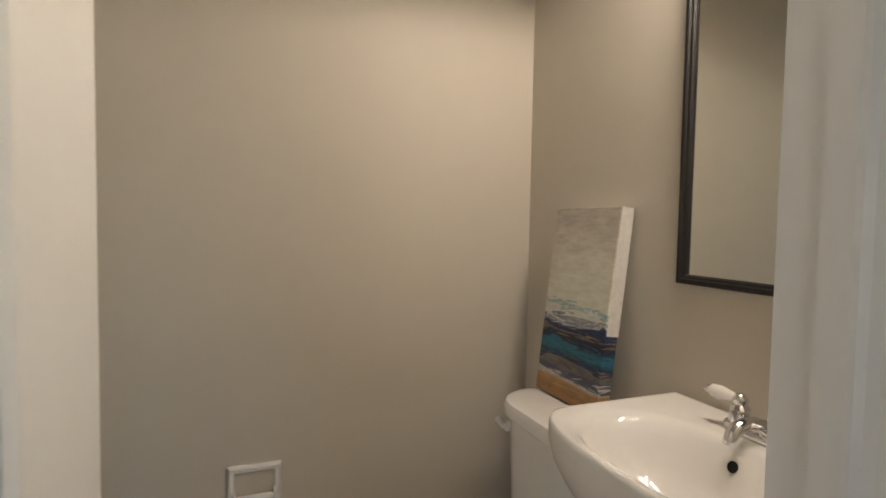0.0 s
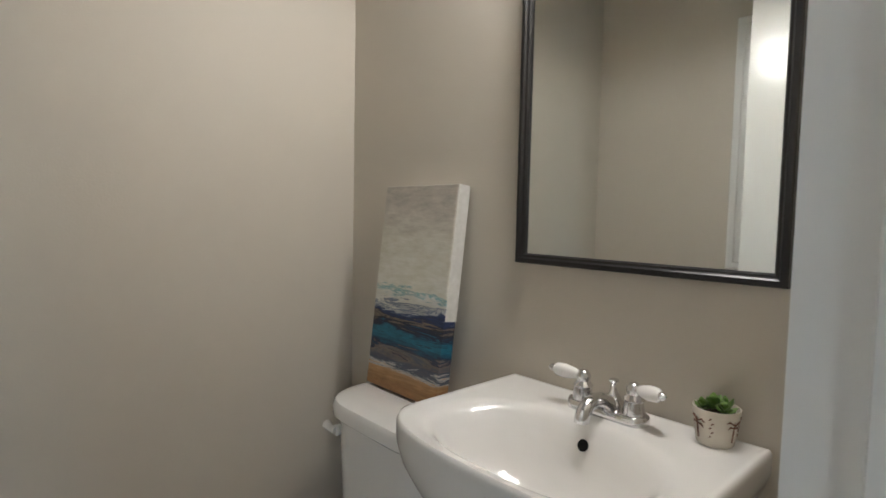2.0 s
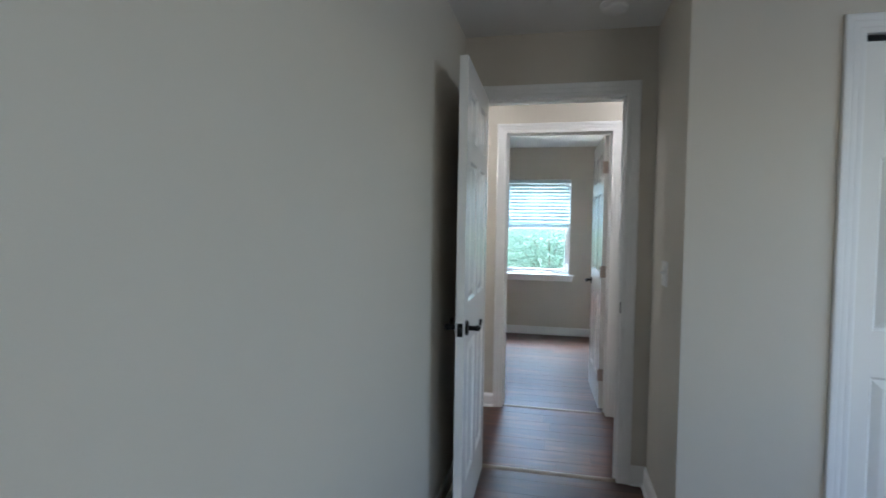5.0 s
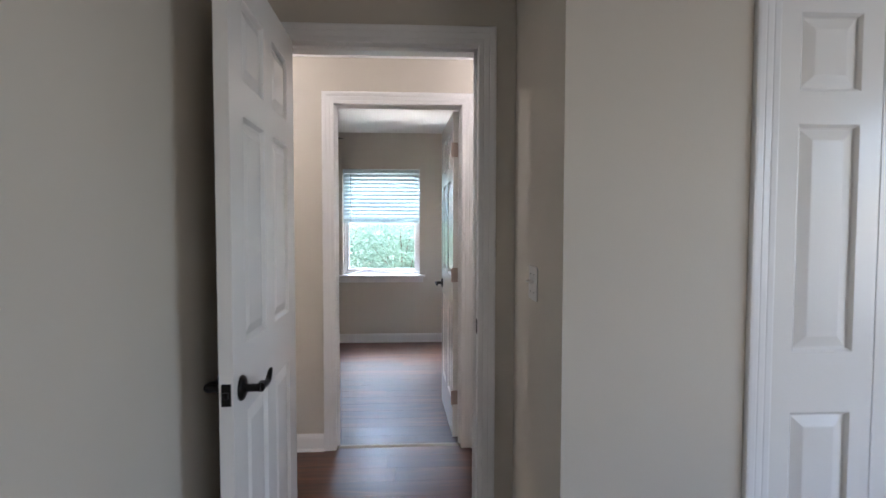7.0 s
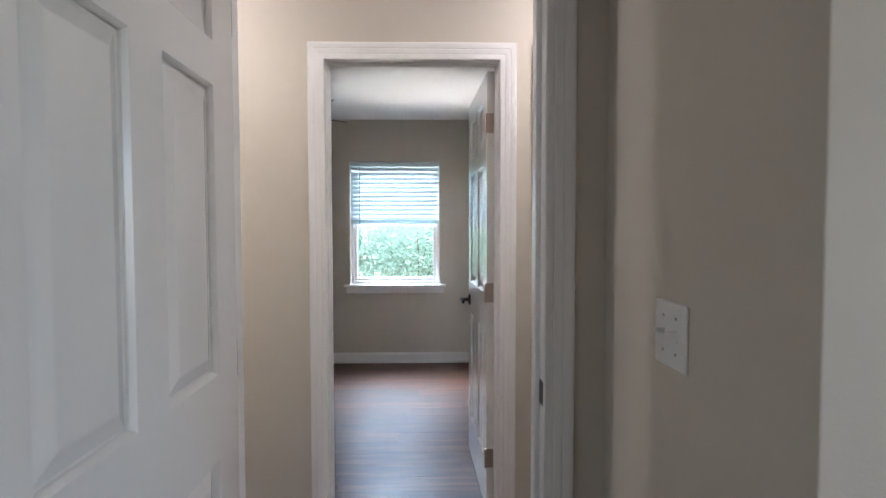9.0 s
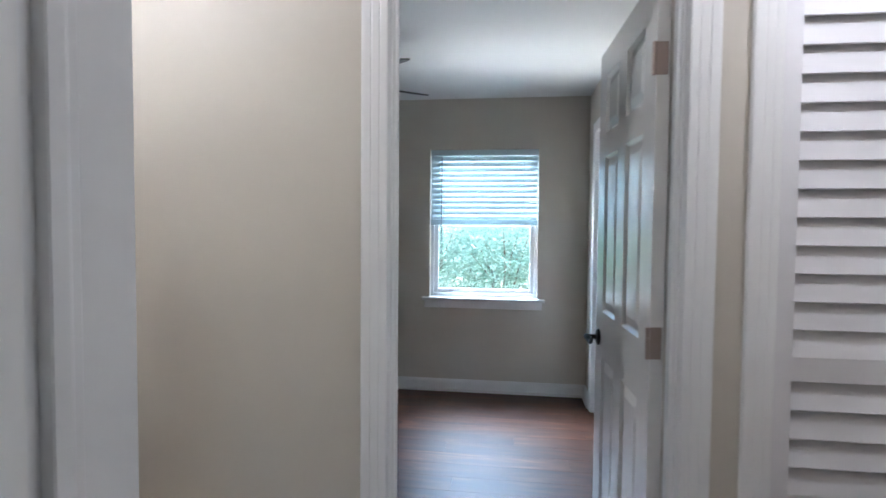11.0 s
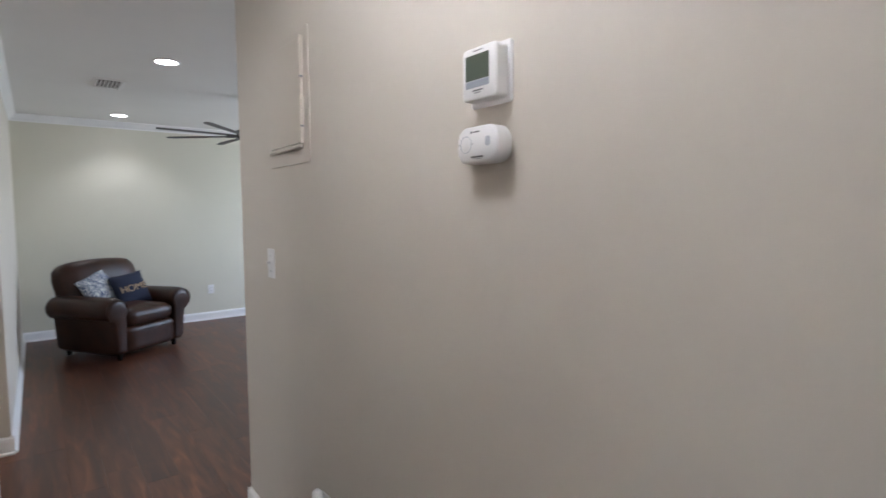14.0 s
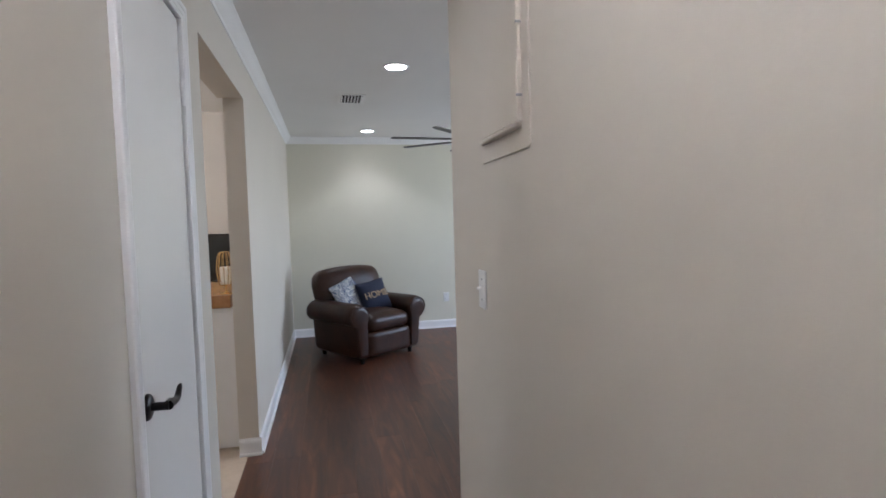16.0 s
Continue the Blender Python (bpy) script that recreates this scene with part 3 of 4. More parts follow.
panel_door("door_2", pose(0.748, 1.278, 0.008, 0, 0, 92.4), 0.725, 2.022, "white six-panel door standing open into the room", NICKEL, knuckle=0.006, lever_z=0.90)
panel_door("door_3", pose(-0.212, -3.245, 0.008, 0, 0, 172), 0.500, 2.018, "white panelled bathroom door standing open", NICKEL, cols=[(0.12, 0.325)])

# narrow hall door, flat and shut
hall_door = thing("door_4", pose(-2.407, 0.252, 0.008), "narrow flat white hall door, shut", "door")
hall_door["kind"] = "structure"
part("leaf", boxes((0, 0.528, -0.035, 0, 0, 2.018), bevel=0.002), DOORPAINT, hall_door)
lever(hall_door, 0.528 - 0.05, 0.91, 0.0, 1, -1)
for hz in (0.22, 1.785):
    hinge(hall_door, -0.001, hz, -0.002, 0.006, 0.006, PLASTIC)

strike = boxes((0.758, 0.7612, 0.118, 0.150, 0.90, 0.957), bevel=0.0006)
tagged(mesh_object("strike_plate", strike, BRONZE), "dark bronze strike plate on the door jamb", "strike plate")
strike = boxes((0.0455, 0.0472, 1.215, 1.247, 0.87, 0.93), bevel=0.0006)
tagged(mesh_object("strike_plate", strike, BRONZE), "dark bronze strike plate on the door jamb", "strike plate")

# bifold closet door of the bedroom, and of the far room
BIFOLD_ROWS = [(0.20, 0.80), (0.97, 1.60), (1.69, 1.90)]
for n in range(4):
    bif = panel_door("closet_door", pose(1.494 + n * 0.3035, -0.535, 0.012), 0.300, 2.012, "white three-panel bifold closet door leaf, shut", None, False, cols=[(0.062, 0.238)], rows=BIFOLD_ROWS, t=0.03, category="closet door")
    bif["group"] = "bifold leaves of the bedroom closet"
# track drawn near-black, with the shade of its gap in the colour
tagged(mesh_object("closet_track", boxes((1.492, 2.708, -0.56, -0.525, 2.030, 2.048)), DARK), "bifold track under the door head, darkened as its shaded gap", "door track")
for n in range(4):
    bif = panel_door("closet_door", pose(1.015, 2.354 + n * 0.3315, 0.012, 0, 0, 90), 0.3285, 2.0, "white panelled bifold closet door leaf with small knob", None, False, cols=[(0.075, 0.275)], rows=BIFOLD_ROWS, t=0.03, category="closet door")
    bif["group"] = "bifold leaves of the room closet"
    if n in (0, 3):
        bm = bmesh.new()
        kx = 0.31 if n == 0 else 0.04
        tube(bm, [(kx, 0, 0.88), (kx, 0.012, 0.88), (kx, 0.020, 0.88), (kx, 0.028, 0.88), (kx, 0.032, 0.88)], [0.006, 0.006, 0.014, 0.015, 0.008], 14)
        part("knob", bm, NICKEL, bif, "small satin nickel knob", True)


def louver_leaf(m, w, h):
    ob = thing("louver_door", m, "white louvered bifold closet door leaf, shut", "closet door", "louvered leaves of the hall closet")
    t, s, mid = 0.030, 0.068, (0.950, 1.012)
    bm = boxes((0, s, -t, 0, 0, h), (w - s, w, -t, 0, 0, h), (s, w - s, -t, 0, 0, 0.15), (s, w - s, -t, 0, h - 0.08, h), (s, w - s, -t, 0, *mid))
    part("leaf", bm, LOUVER, ob)
    bm = bmesh.new()
    box(bm, s - 0.004, w - s + 0.004, -0.003, 0.003, -0.041, 0.041, 0.0012)
    me = None
    for z0, z1 in ((0.15, mid[0]), (mid[1], h - 0.08)):
        count = round((z1 - z0) / 0.0705)
        for k in range(count):
            if me is None:
                sl = part("slat", bm, LOUVER, ob)
                me = sl.data
            else:
                sl = new("slat", me)
                sl.parent = ob
            sl.matrix_basis = pose(0, -t / 2 + 0.001, z0 + (k + 0.5) * (z1 - z0) / count, -20)
    return ob


for n in range(2):
    louver_leaf(pose(1.001 + n * 0.449, 1.225, 0.012), 0.447, 2.005)
# same near-black track, shade of the gap included
tagged(mesh_object("closet_track", boxes((1.0, 1.898, 1.19, 1.22, 2.012, 2.028)), DARK), "bifold track under the door head, darkened as its shaded gap", "door track")

# ---- window of the far room ----
win = thing("window_1", pose(0, 0, 0), "white vinyl single-hung window with shrubs outside", "window")
win["kind"] = "structure"


def ring_frame(bm, x0, x1, z0, z1, y0, y1, w):
    box(bm, x0, x0 + w, y0, y1, z0, z1, 0.003)
    box(bm, x1 - w, x1, y0, y1, z0, z1, 0.003)
    box(bm, x0 + w, x1 - w, y0, y1, z0, z0 + w, 0.003)
    box(bm, x0 + w, x1 - w, y0, y1, z1 - w, z1, 0.003)


bm = bmesh.new()
ring_frame(bm, X0, X1, Z0, Z1, WY + 0.06, WY + 0.145, 0.032)
frame_part = part("window_frame", bm, VINYL, win)
bm = bmesh.new()
ring_frame(bm, X0 + 0.032, X1 - 0.032, Z0 + 0.032, 1.385, WY + 0.075, WY + 0.105, 0.034)
lower = part("lower_sash", bm, VINYL, win)
bm = bmesh.new()
ring_frame(bm, X0 + 0.032, X1 - 0.032, 1.355, Z1 - 0.032, WY + 0.108, WY + 0.138, 0.034)
upper = part("upper_sash", bm, VINYL, win)
for sash, y, a, b in ((lower, WY + 0.090, Z0 + 0.066, 1.351), (upper, WY + 0.123, 1.389, Z1 - 0.066)):
    pane = part("pane", boxes((X0 + 0.066, X1 - 0.066, y - 0.002, y + 0.002, a, b)), GLASS, sash)
    pane.visible_shadow = False
part("reveal", boxes((X0 - 0.001, X0 + 0.004, WY, WY + 0.06, Z0, Z1), (X1 - 0.004, X1 + 0.001, WY, WY + 0.06, Z0, Z1), (X0 + 0.004, X1 - 0.004, WY, WY + 0.06, Z1 - 0.004, Z1 + 0.001)), WALL, win)
sill = bmesh.new()
box(sill, X0 - 0.055, X1 + 0.055, WY - 0.035, WY + 0.06, Z0 - 0.025, Z0, 0.006, 2)
part("window_sill", sill, TRIM, win)
part("apron", boxes((X0 - 0.035, X1 + 0.035, WY - 0.018, WY, Z0 - 0.085, Z0 - 0.025), bevel=0.004), TRIM, win)

blind = thing("window_blind", pose(0, 0, 0), "white horizontal slat blind half lowered in the window", "window blind")
part("headrail", boxes((X0 + 0.008, X1 - 0.008, WY + 0.010, WY + 0.055, Z1 - 0.05, Z1 - 0.006), bevel=0.003), BLIND, blind)
slat_me = None
sz = Z1 - 0.075
while sz > 1.425:
    if slat_me is None:
        bm = bmesh.new()
        prof = [(-0.024, 0.0), (-0.012, 0.002), (0.0, 0.003), (0.012, 0.002), (0.024, 0.0), (0.012, -0.0005), (0.0, 0.0005), (-0.012, -0.0005)]
        loft(bm, [[(x, d, z) for d, z in prof] for x in (X0 + 0.012, X1 - 0.012)])
        sl = part("slat", bm, BLIND, blind)
        slat_me = sl.data
    else:
        sl = new("slat", slat_me)
        sl.parent = blind
    sl.matrix_basis = pose(0, WY + 0.032, sz, 62)
    sz -= 0.043
part("bottom_rail", boxes((X0 + 0.010, X1 - 0.010, WY + 0.012, WY + 0.052, 1.363, 1.410), bevel=0.004), BLIND, blind)
for cx in (X0 + 0.12, X1 - 0.12):
    bm = bmesh.new()
    tube(bm, [(cx, WY + 0.010, 1.40), (cx, WY + 0.010, Z1 - 0.05)], 0.0012, 6)
    part("ladder_cord", bm, BLIND, blind)
bm = bmesh.new()
tube(bm, [(X0 + 0.10, WY + 0.003, 1.12), (X0 + 0.10, WY + 0.005, 1.5), (X0 + 0.10, WY + 0.007, Z1 - 0.06)], 0.004, 8)
part("tilt_wand", bm, LCDBAR, blind, "thin hanging tilt wand")

# ---- bathroom ----


def d_outline(k, n, x0, x1, back, side, front):
    """Point k of n round a basin outline: straight back and sides, bowed front."""
    mid, half = (x0 + x1) / 2, (x1 - x0) / 2
    t = k / n
    if t < 0.2:
        return x0 + (x1 - x0) * t / 0.2, back
    if t < 0.34:
        return x1, back + (side - back) * (t - 0.2) / 0.14
    if t < 0.86:
        a = math.pi * (t - 0.34) / 0.52
        c, s = math.cos(a), math.sin(a)
        return mid + half * math.copysign(abs(c) ** 0.72, c), side + (front - side) * s ** 0.9
    return x0, side + (back - side) * (t - 0.86) / 0.14


def basin():
    ob = thing("pedestal_sink", pose(-0.562, -2.147, 0), "glossy white ceramic pedestal sink with bowed front", "sink")
    N = 80
    out = [d_outline(k, N, -0.230, 0.230, 0.0, -0.265, -0.362) for k in range(N)]
    cx, cy = 0.0, -0.222

    def scaled(f, z):
        return [(cx + (x - cx) * f, min(-0.001, cy + (y - cy) * f), z) for x, y in out]

    def bowl(f, z, shift=0.0):
        res = []
        for x, y in out:
            a = math.atan2((y + 0.19) / 0.75, x)
            c, s = math.cos(a), math.sin(a)
            p = 2.4
            r = (abs(c) ** p + abs(s) ** p) ** (-1 / p)
            res.append((cx + 0.176 * r * c * f, cy + shift + 0.112 * r * s * f - 0.012 * c * c * f, z))
        return res

    bm = bmesh.new()
    loft(bm, [scaled(0.42, 0.70), scaled(0.60, 0.78), scaled(0.84, 0.835), scaled(0.96, 0.875), scaled(1.0, 0.905), scaled(1.0, 0.928), scaled(0.997, 0.934), scaled(0.985, 0.939), scaled(0.97, 0.9405),
              scaled(0.94, 0.9395), bowl(1.16, 0.9385), bowl(1.08, 0.9365), bowl(1.01, 0.932), bowl(0.95, 0.924), bowl(0.89, 0.911), bowl(0.82, 0.893), bowl(0.73, 0.871), bowl(0.60, 0.850), bowl(0.42, 0.833), bowl(0.16, 0.824)])
    part("bowl", bm, CERAMIC, ob, "", True)
    bm = bmesh.new()
    tube(bm, [(0, -0.17, 0.0), (0, -0.17, 0.05), (0, -0.17, 0.10), (0, -0.17, 0.40), (0, -0.17, 0.62), (0, -0.17, 0.74)], [0.125, 0.125, 0.10, 0.075, 0.085, 0.12], 28)
    part("pedestal", bm, CERAMIC, ob, "", True)
    bm = bmesh.new()
    lathe(bm, [(0.030, 0.822), (0.030, 0.827), (0.024, 0.829), (0.017, 0.827), (0.014, 0.821)], (cx, cy, 0), 24)
    part("drain", bm, CHROME, ob, "chrome drain flange", True)
    bm = bmesh.new()
    # no cut hole: a black disc carries the shade inside it
    tube(bm, [(0.010, -0.1219, 0.9048), (0.010, -0.1256, 0.9064)], [0.0092, 0.0092], 20)
    part("overflow_hole", bm, DARK, ob, "black disc standing for the shaded overflow hole")
    return ob


basin()


def faucet():
    ob = thing("faucet", pose(-0.552, -2.205, 0.938), "chrome centerset faucet with two white ceramic lever handles on the sink", "faucet")
    bm = bmesh.new()
    rings = []
    for f, z in ((1.0, 0.0), (1.0, 0.008), (0.94, 0.014), (0.8, 0.017)):
        ring = []
        for k in range(32):
            a = 2 * math.pi * k / 32
            c, s = math.cos(a), math.sin(a)
            ring.append(((0.052 * (1 if c > 0 else -1) + 0.027 * c) * (1 if f > 0.9 else 0.98) if abs(c) > 1e-6 else 0.0, 0.026 * s * f, z))
        rings.append(ring)
    loft(bm, rings)
    part("base", bm, CHROME, ob, "", True)
    for s in (-1, 1):
        bm = bmesh.new()
        lathe(bm, [(0.020, 0.014), (0.019, 0.022), (0.0165, 0.040), (0.019, 0.043), (0.0165, 0.047), (0.012, 0.052), (0.014, 0.058), (0.0135, 0.064), (0.008, 0.071), (0.003, 0.073)], (s * 0.051, 0, 0), 20)
        valve = part("valve_body", bm, CHROME, ob, "", True)
        bm = bmesh.new()
        d = Vector((s * 0.94, -0.30, 0.12)).normalized()
        o = Vector((s * 0.051, 0, 0.060))
        tube(bm, [o + d * q for q in (0.010, 0.014, 0.022, 0.036, 0.052, 0.058)], [0.006, 0.0100, 0.0115, 0.0140, 0.0125, 0.007], 16)
        part("lever", bm, CERAMIC, valve, "white ceramic lever", True)
        bm = bmesh.new()
        tube(bm, [o + d * q for q in (0.056, 0.060, 0.064, 0.069)], [0.0065, 0.0075, 0.0065, 0.002], 12)
        part("finial", bm, CHROME, valve, "chrome end cap", True)
    bm = bmesh.new()
    tube(bm, [(0, 0.006, 0.010), (0, -0.008, 0.026), (0, -0.028, 0.034), (0, -0.048, 0.036), (0, -0.066, 0.033), (0, -0.078, 0.024), (0, -0.082, 0.012), (0, -0.082, 0.007)], [0.019, 0.017, 0.0145, 0.0135, 0.0130, 0.0130, 0.0140, 0.0140], 16)
    part("spout", bm, CHROME, ob, "", True)
    bm = bmesh.new()
    lathe(bm, [(0.021, 0.012), (0.019, 0.022), (0.011, 0.036), (0.006, 0.044), (0.0045, 0.056), (0.009, 0.060), (0.009, 0.064), (0.003, 0.067)], (0.004, 0.014, 0), 18)
    part("lift_rod", bm, CHROME, ob, "chrome pop-up knob", True)
    ob.scale = (0.88, 0.88, 0.88)
    return ob


faucet()


def toilet():
    ob = thing("toilet", pose(-0.993, -2.147, 0), "white ceramic toilet against the wall", "toilet")

    def tank_ring(w, d0, d1, z, bow=0.03):
        ring = []
        for k in range(40):
            t = k / 40
            if t < 0.25:
                ring.append((-w + 2 * w * t / 0.25, -d0, z))
            else:
                a = math.pi * (t - 0.25) / 0.75
                c, s = math.cos(a), math.sin(a)
                ring.append((w * math.copysign(abs(c) ** 0.35, c), -d0 - (d1 - d0) * s ** 0.45 - bow * max(0.0, s) ** 3, z))
        return ring

    bm = bmesh.new()
    loft(bm, [tank_ring(0.165, 0.03, 0.16, 0.40), tank_ring(0.175, 0.025, 0.17, 0.44), tank_ring(0.192, 0.02, 0.178, 0.797)])
    part("tank", bm, CERAMIC, ob, "", True)
    bm = bmesh.new()
    loft(bm, [tank_ring(0.198, 0.012, 0.186, 0.798), tank_ring(0.204, 0.010, 0.192, 0.804), tank_ring(0.205, 0.010, 0.193, 0.826), tank_ring(0.199, 0.014, 0.187, 0.836), tank_ring(0.18, 0.03, 0.165, 0.8395)])
    part("tank_lid", bm, CERAMIC, ob, "", True)
    bm = bmesh.new()
    tube(bm, [(-0.140, -0.150, 0.765), (-0.140, -0.205, 0.765)], 0.013, 14)
    tube(bm, [(-0.140, -0.205, 0.765), (-0.158, -0.208, 0.766), (-0.176, -0.208, 0.770)], [0.010, 0.0085, 0.011], 12)
    part("flush_lever", bm, CERAMIC, ob, "white plastic flush lever", True)

    def oval(w, y0, y1, z):
        return [(w * math.cos(a), (y0 + y1) / 2 + (y1 - y0) / 2 * math.sin(a), z) for a in (2 * math.pi * k / 40 for k in range(40))]

    bm = bmesh.new()
    loft(bm, [oval(0.11, -0.52, -0.08, 0.0), oval(0.10, -0.50, -0.10, 0.08), oval(0.12, -0.54, -0.10, 0.22), oval(0.17, -0.66, -0.12, 0.35), oval(0.185, -0.70, -0.12, 0.395), oval(0.18, -0.69, -0.13, 0.40)])
    part("bowl", bm, CERAMIC, ob, "", True)
    bm = bmesh.new()
    loft(bm, [oval(0.185, -0.70, -0.22, 0.402), oval(0.19, -0.705, -0.215, 0.412), oval(0.185, -0.70, -0.22, 0.42)])
    part("seat", bm, PLASTIC, ob, "", True)
    bm = bmesh.new()
    loft(bm, [oval(0.185, -0.70, -0.20, 0.422), oval(0.19, -0.705, -0.195, 0.432), oval(0.175, -0.69, -0.21, 0.443)])
    part("seat_lid", bm, PLASTIC, ob, "white closed seat lid", True)
    return ob


toilet()

# canvas leaning on the wall, on the tank lid
art = thing("canvas_painting", pose(-1.178, -2.205, 0.8415, -6.6), "unframed beach seascape canvas leaning on the toilet tank", "painting")
part("canvas", boxes((0, 0.252, -0.0355, -0.0005, 0.0, 0.479), bevel=0.0015), SEASCAPE, art)
part("canvas_edge", boxes((0.002, 0.2525, -0.033, 0.0, 0.185, 0.4795)), CANVASEDGE, art, "pale side wrap of the canvas")

# mirror
mir = thing("wall_mirror", pose(-0.784, -2.147, 1.165), "large wall mirror in a narrow black frame", "mirror")
MW, MH = 0.462, 0.86
prof = [(0.0, 0.0), (0.0, 0.017), (0.002, 0.020), (0.009, 0.020), (0.012, 0.016), (0.016, 0.015), (0.0185, 0.010), (0.0185, 0.0)]
bm = bmesh.new()
corner = [[(a, -d, a) for a, d in prof], [(MW - a, -d, a) for a, d in prof], [(MW - a, -d, MH - a) for a, d in prof], [(a, -d, MH - a) for a, d in prof]]
loft(bm, corner + [corner[0]], cap=False)
part("mirror_frame", bm, BLACK, mir)
part("mirror_glass", boxes((0.017, MW - 0.017, -0.007, -0.002, 0.017, MH - 0.017)), MIRROR, mir)


def tp_holder():
    ob = thing("paper_holder", pose(-1.39, -2.945, 0.575), "white ceramic recessed toilet paper holder on the wall", "paper holder")
    bm = bmesh.new()
    w, h = 0.066, 0.072
    prof = [(0.0, 0.0), (0.0, 0.006), (0.006, 0.012), (0.016, 0.010), (0.018, 0.0)]
    cs = [[(d, s * (w - a), t * (h - a)) for a, d in prof] for s, t in ((-1, -1), (1, -1), (1, 1), (-1, 1))]
    loft(bm, cs + [cs[0]], cap=False)
    part("surround", bm, CERAMIC, ob)
    part("recess", boxes((0.0005, 0.003, -w + 0.014, w - 0.014, -h + 0.014, h - 0.014)), WALL, ob)
    bm = bmesh.new()
    tube(bm, [(0.024, -0.046, -0.008), (0.024, -0.040, -0.008), (0.024, 0.040, -0.008), (0.024, 0.046, -0.008)], [0.006, 0.010, 0.010, 0.006], 12)
    part("roller", bm, PLASTIC, ob, "white spring roller", True)
    for s in (-1, 1):
        bm = bmesh.new()
        box(bm, 0.002, 0.034, s * 0.050 - 0.005, s * 0.050 + 0.005, -0.024, 0.008, 0.003, 2)
        part("bracket", bm, CERAMIC, ob)
    return ob


tp_holder()


def medicine_cabinet():
    ob = thing("medicine_cabinet", pose(MC_X, -3.44, MC_Z), "white recessed medicine cabinet with moulded frame and flat door", "cabinet")
    w, h = 0.46, MC_H
    bm = bmesh.new()
    cs = [[(x0 + sx * (a - 0.070), d * 1.5, z0 + sz * (a - 0.070)) for a, d in CASING] for x0, z0, sx, sz in ((0, 0, -1, -1), (w, 0, 1, -1), (w, h, 1, 1), (0, h, -1, 1))]
    loft(bm, cs + [cs[0]], cap=False)
    part("surround", bm, TRIM, ob)
    door = part("door", boxes((0.064, w - 0.064, 0.004, 0.030, 0.05, h - 0.05), bevel=0.002), DOORPAINT, ob)
    for hz in (0.13, h - 0.13):
        bm = bmesh.new()
        tube(bm, [(0.061, 0.028, hz - 0.025), (0.061, 0.028, hz + 0.025)], 0.004, 10)
        part("hinge", bm, NICKEL, door, "", True)
    return ob


MC_X, MC_Z, MC_H = -0.838, 1.08, 0.905
medicine_cabinet()


def succulent():
    ob = thing("potted_succulent", pose(-0.395, -2.184, 0.9385), "small green succulent in a cream dragonfly-print pot on the sink", "potted plant")
    bm = bmesh.new()
    lathe(bm, [(0.0, 0.0), (0.030, 0.0), (0.032, 0.003), (0.041, 0.064), (0.0415, 0.068), (0.039, 0.068), (0.037, 0.058), (0.0, 0.057)], (0, 0, 0), 32)
    pot = part("pot", bm, POT, ob, "cream glazed pot with brown dragonfly print", True)
    bm = bmesh.new()

    def on_pot(ang, z, lift=0.0006):
        r = 0.0322 + (z - 0.003) / 0.061 * 0.009 + lift
        return Vector((r * math.cos(ang), r * math.sin(ang), z))

    for base in (-2.15, -0.35, 1.6):
        strokes = [[(0.0, 0.014), (0.01, 0.03), (0.0, 0.052)], [(0.0, 0.046), (-0.28, 0.053), (-0.42, 0.050)], [(0.0, 0.044), (0.28, 0.050), (0.44, 0.045)],
                   [(0.0, 0.041), (-0.22, 0.043), (-0.34, 0.039)], [(0.0, 0.040), (0.24, 0.041), (0.36, 0.035)]]
        for st in strokes:
            tube(bm, [on_pot(base + a, z) for a, z in st], [0.0012, 0.0017, 0.0007], 6)
        for q in range(5):
            tube(bm, [on_pot(base + 0.62 + 0.1 * (q % 2), 0.052 - q * 0.008), on_pot(base + 0.72 + 0.1 * (q % 2), 0.055 - q * 0.008)], [0.0008, 0.0016], 6)
    part("print", bm, POTPRINT, pot, "brown painted dragonfly marks")
    bm = bmesh.new()
    lathe(bm, [(0.0, 0.0575), (0.0365, 0.0578), (0.02, 0.062), (0.0, 0.063)], (0, 0, 0), 20)
    part("soil", bm, SOIL, ob)
    ob.scale = (0.76, 0.76, 0.78)
    rng = random.Random(4)
    for centre, count, size in (((-0.006, 0.002), 16, 0.028), ((0.018, -0.010), 9, 0.022), ((-0.022, -0.012), 8, 0.018), ((0.012, 0.018), 8, 0.022)):
        for k in range(count):
            a, lift = k * 2.4 + rng.random(), 0.25 + 0.9 * k / count
            L = size * (1.1 - 0.5 * k / count) * rng.uniform(0.85, 1.15)
            d = Vector((math.cos(a) * math.cos(lift), math.sin(a) * math.cos(lift), math.sin(lift)))
            side = d.cross((0, 0, 1)).normalized()
            up = side.cross(d)
            o = Vector((centre[0], centre[1], 0.060 + 0.012 * k / count))
            bm = bmesh.new()
            rings = []
            for f, wd in ((0.0, 0.25), (0.3, 0.8), (0.6, 1.0), (0.85, 0.55), (1.0, 0.05)):
                p = o + d * L * f + up * L * 0.18 * f * f
                ww, tt = size * 0.30 * wd, size * 0.11 * wd
                rings.append([p + side * ww, p + up * tt, p - side * ww, p - up * tt * 1.2])
            loft(bm, rings)
            part("leaf", bm, SUCCULENT, ob, "", True)
    return ob


succulent()

# ---- switches, outlets, devices ----


def bars(name, parent, dims):
    for d in dims:
        part(name, boxes(d), INK, parent, "small grey print")


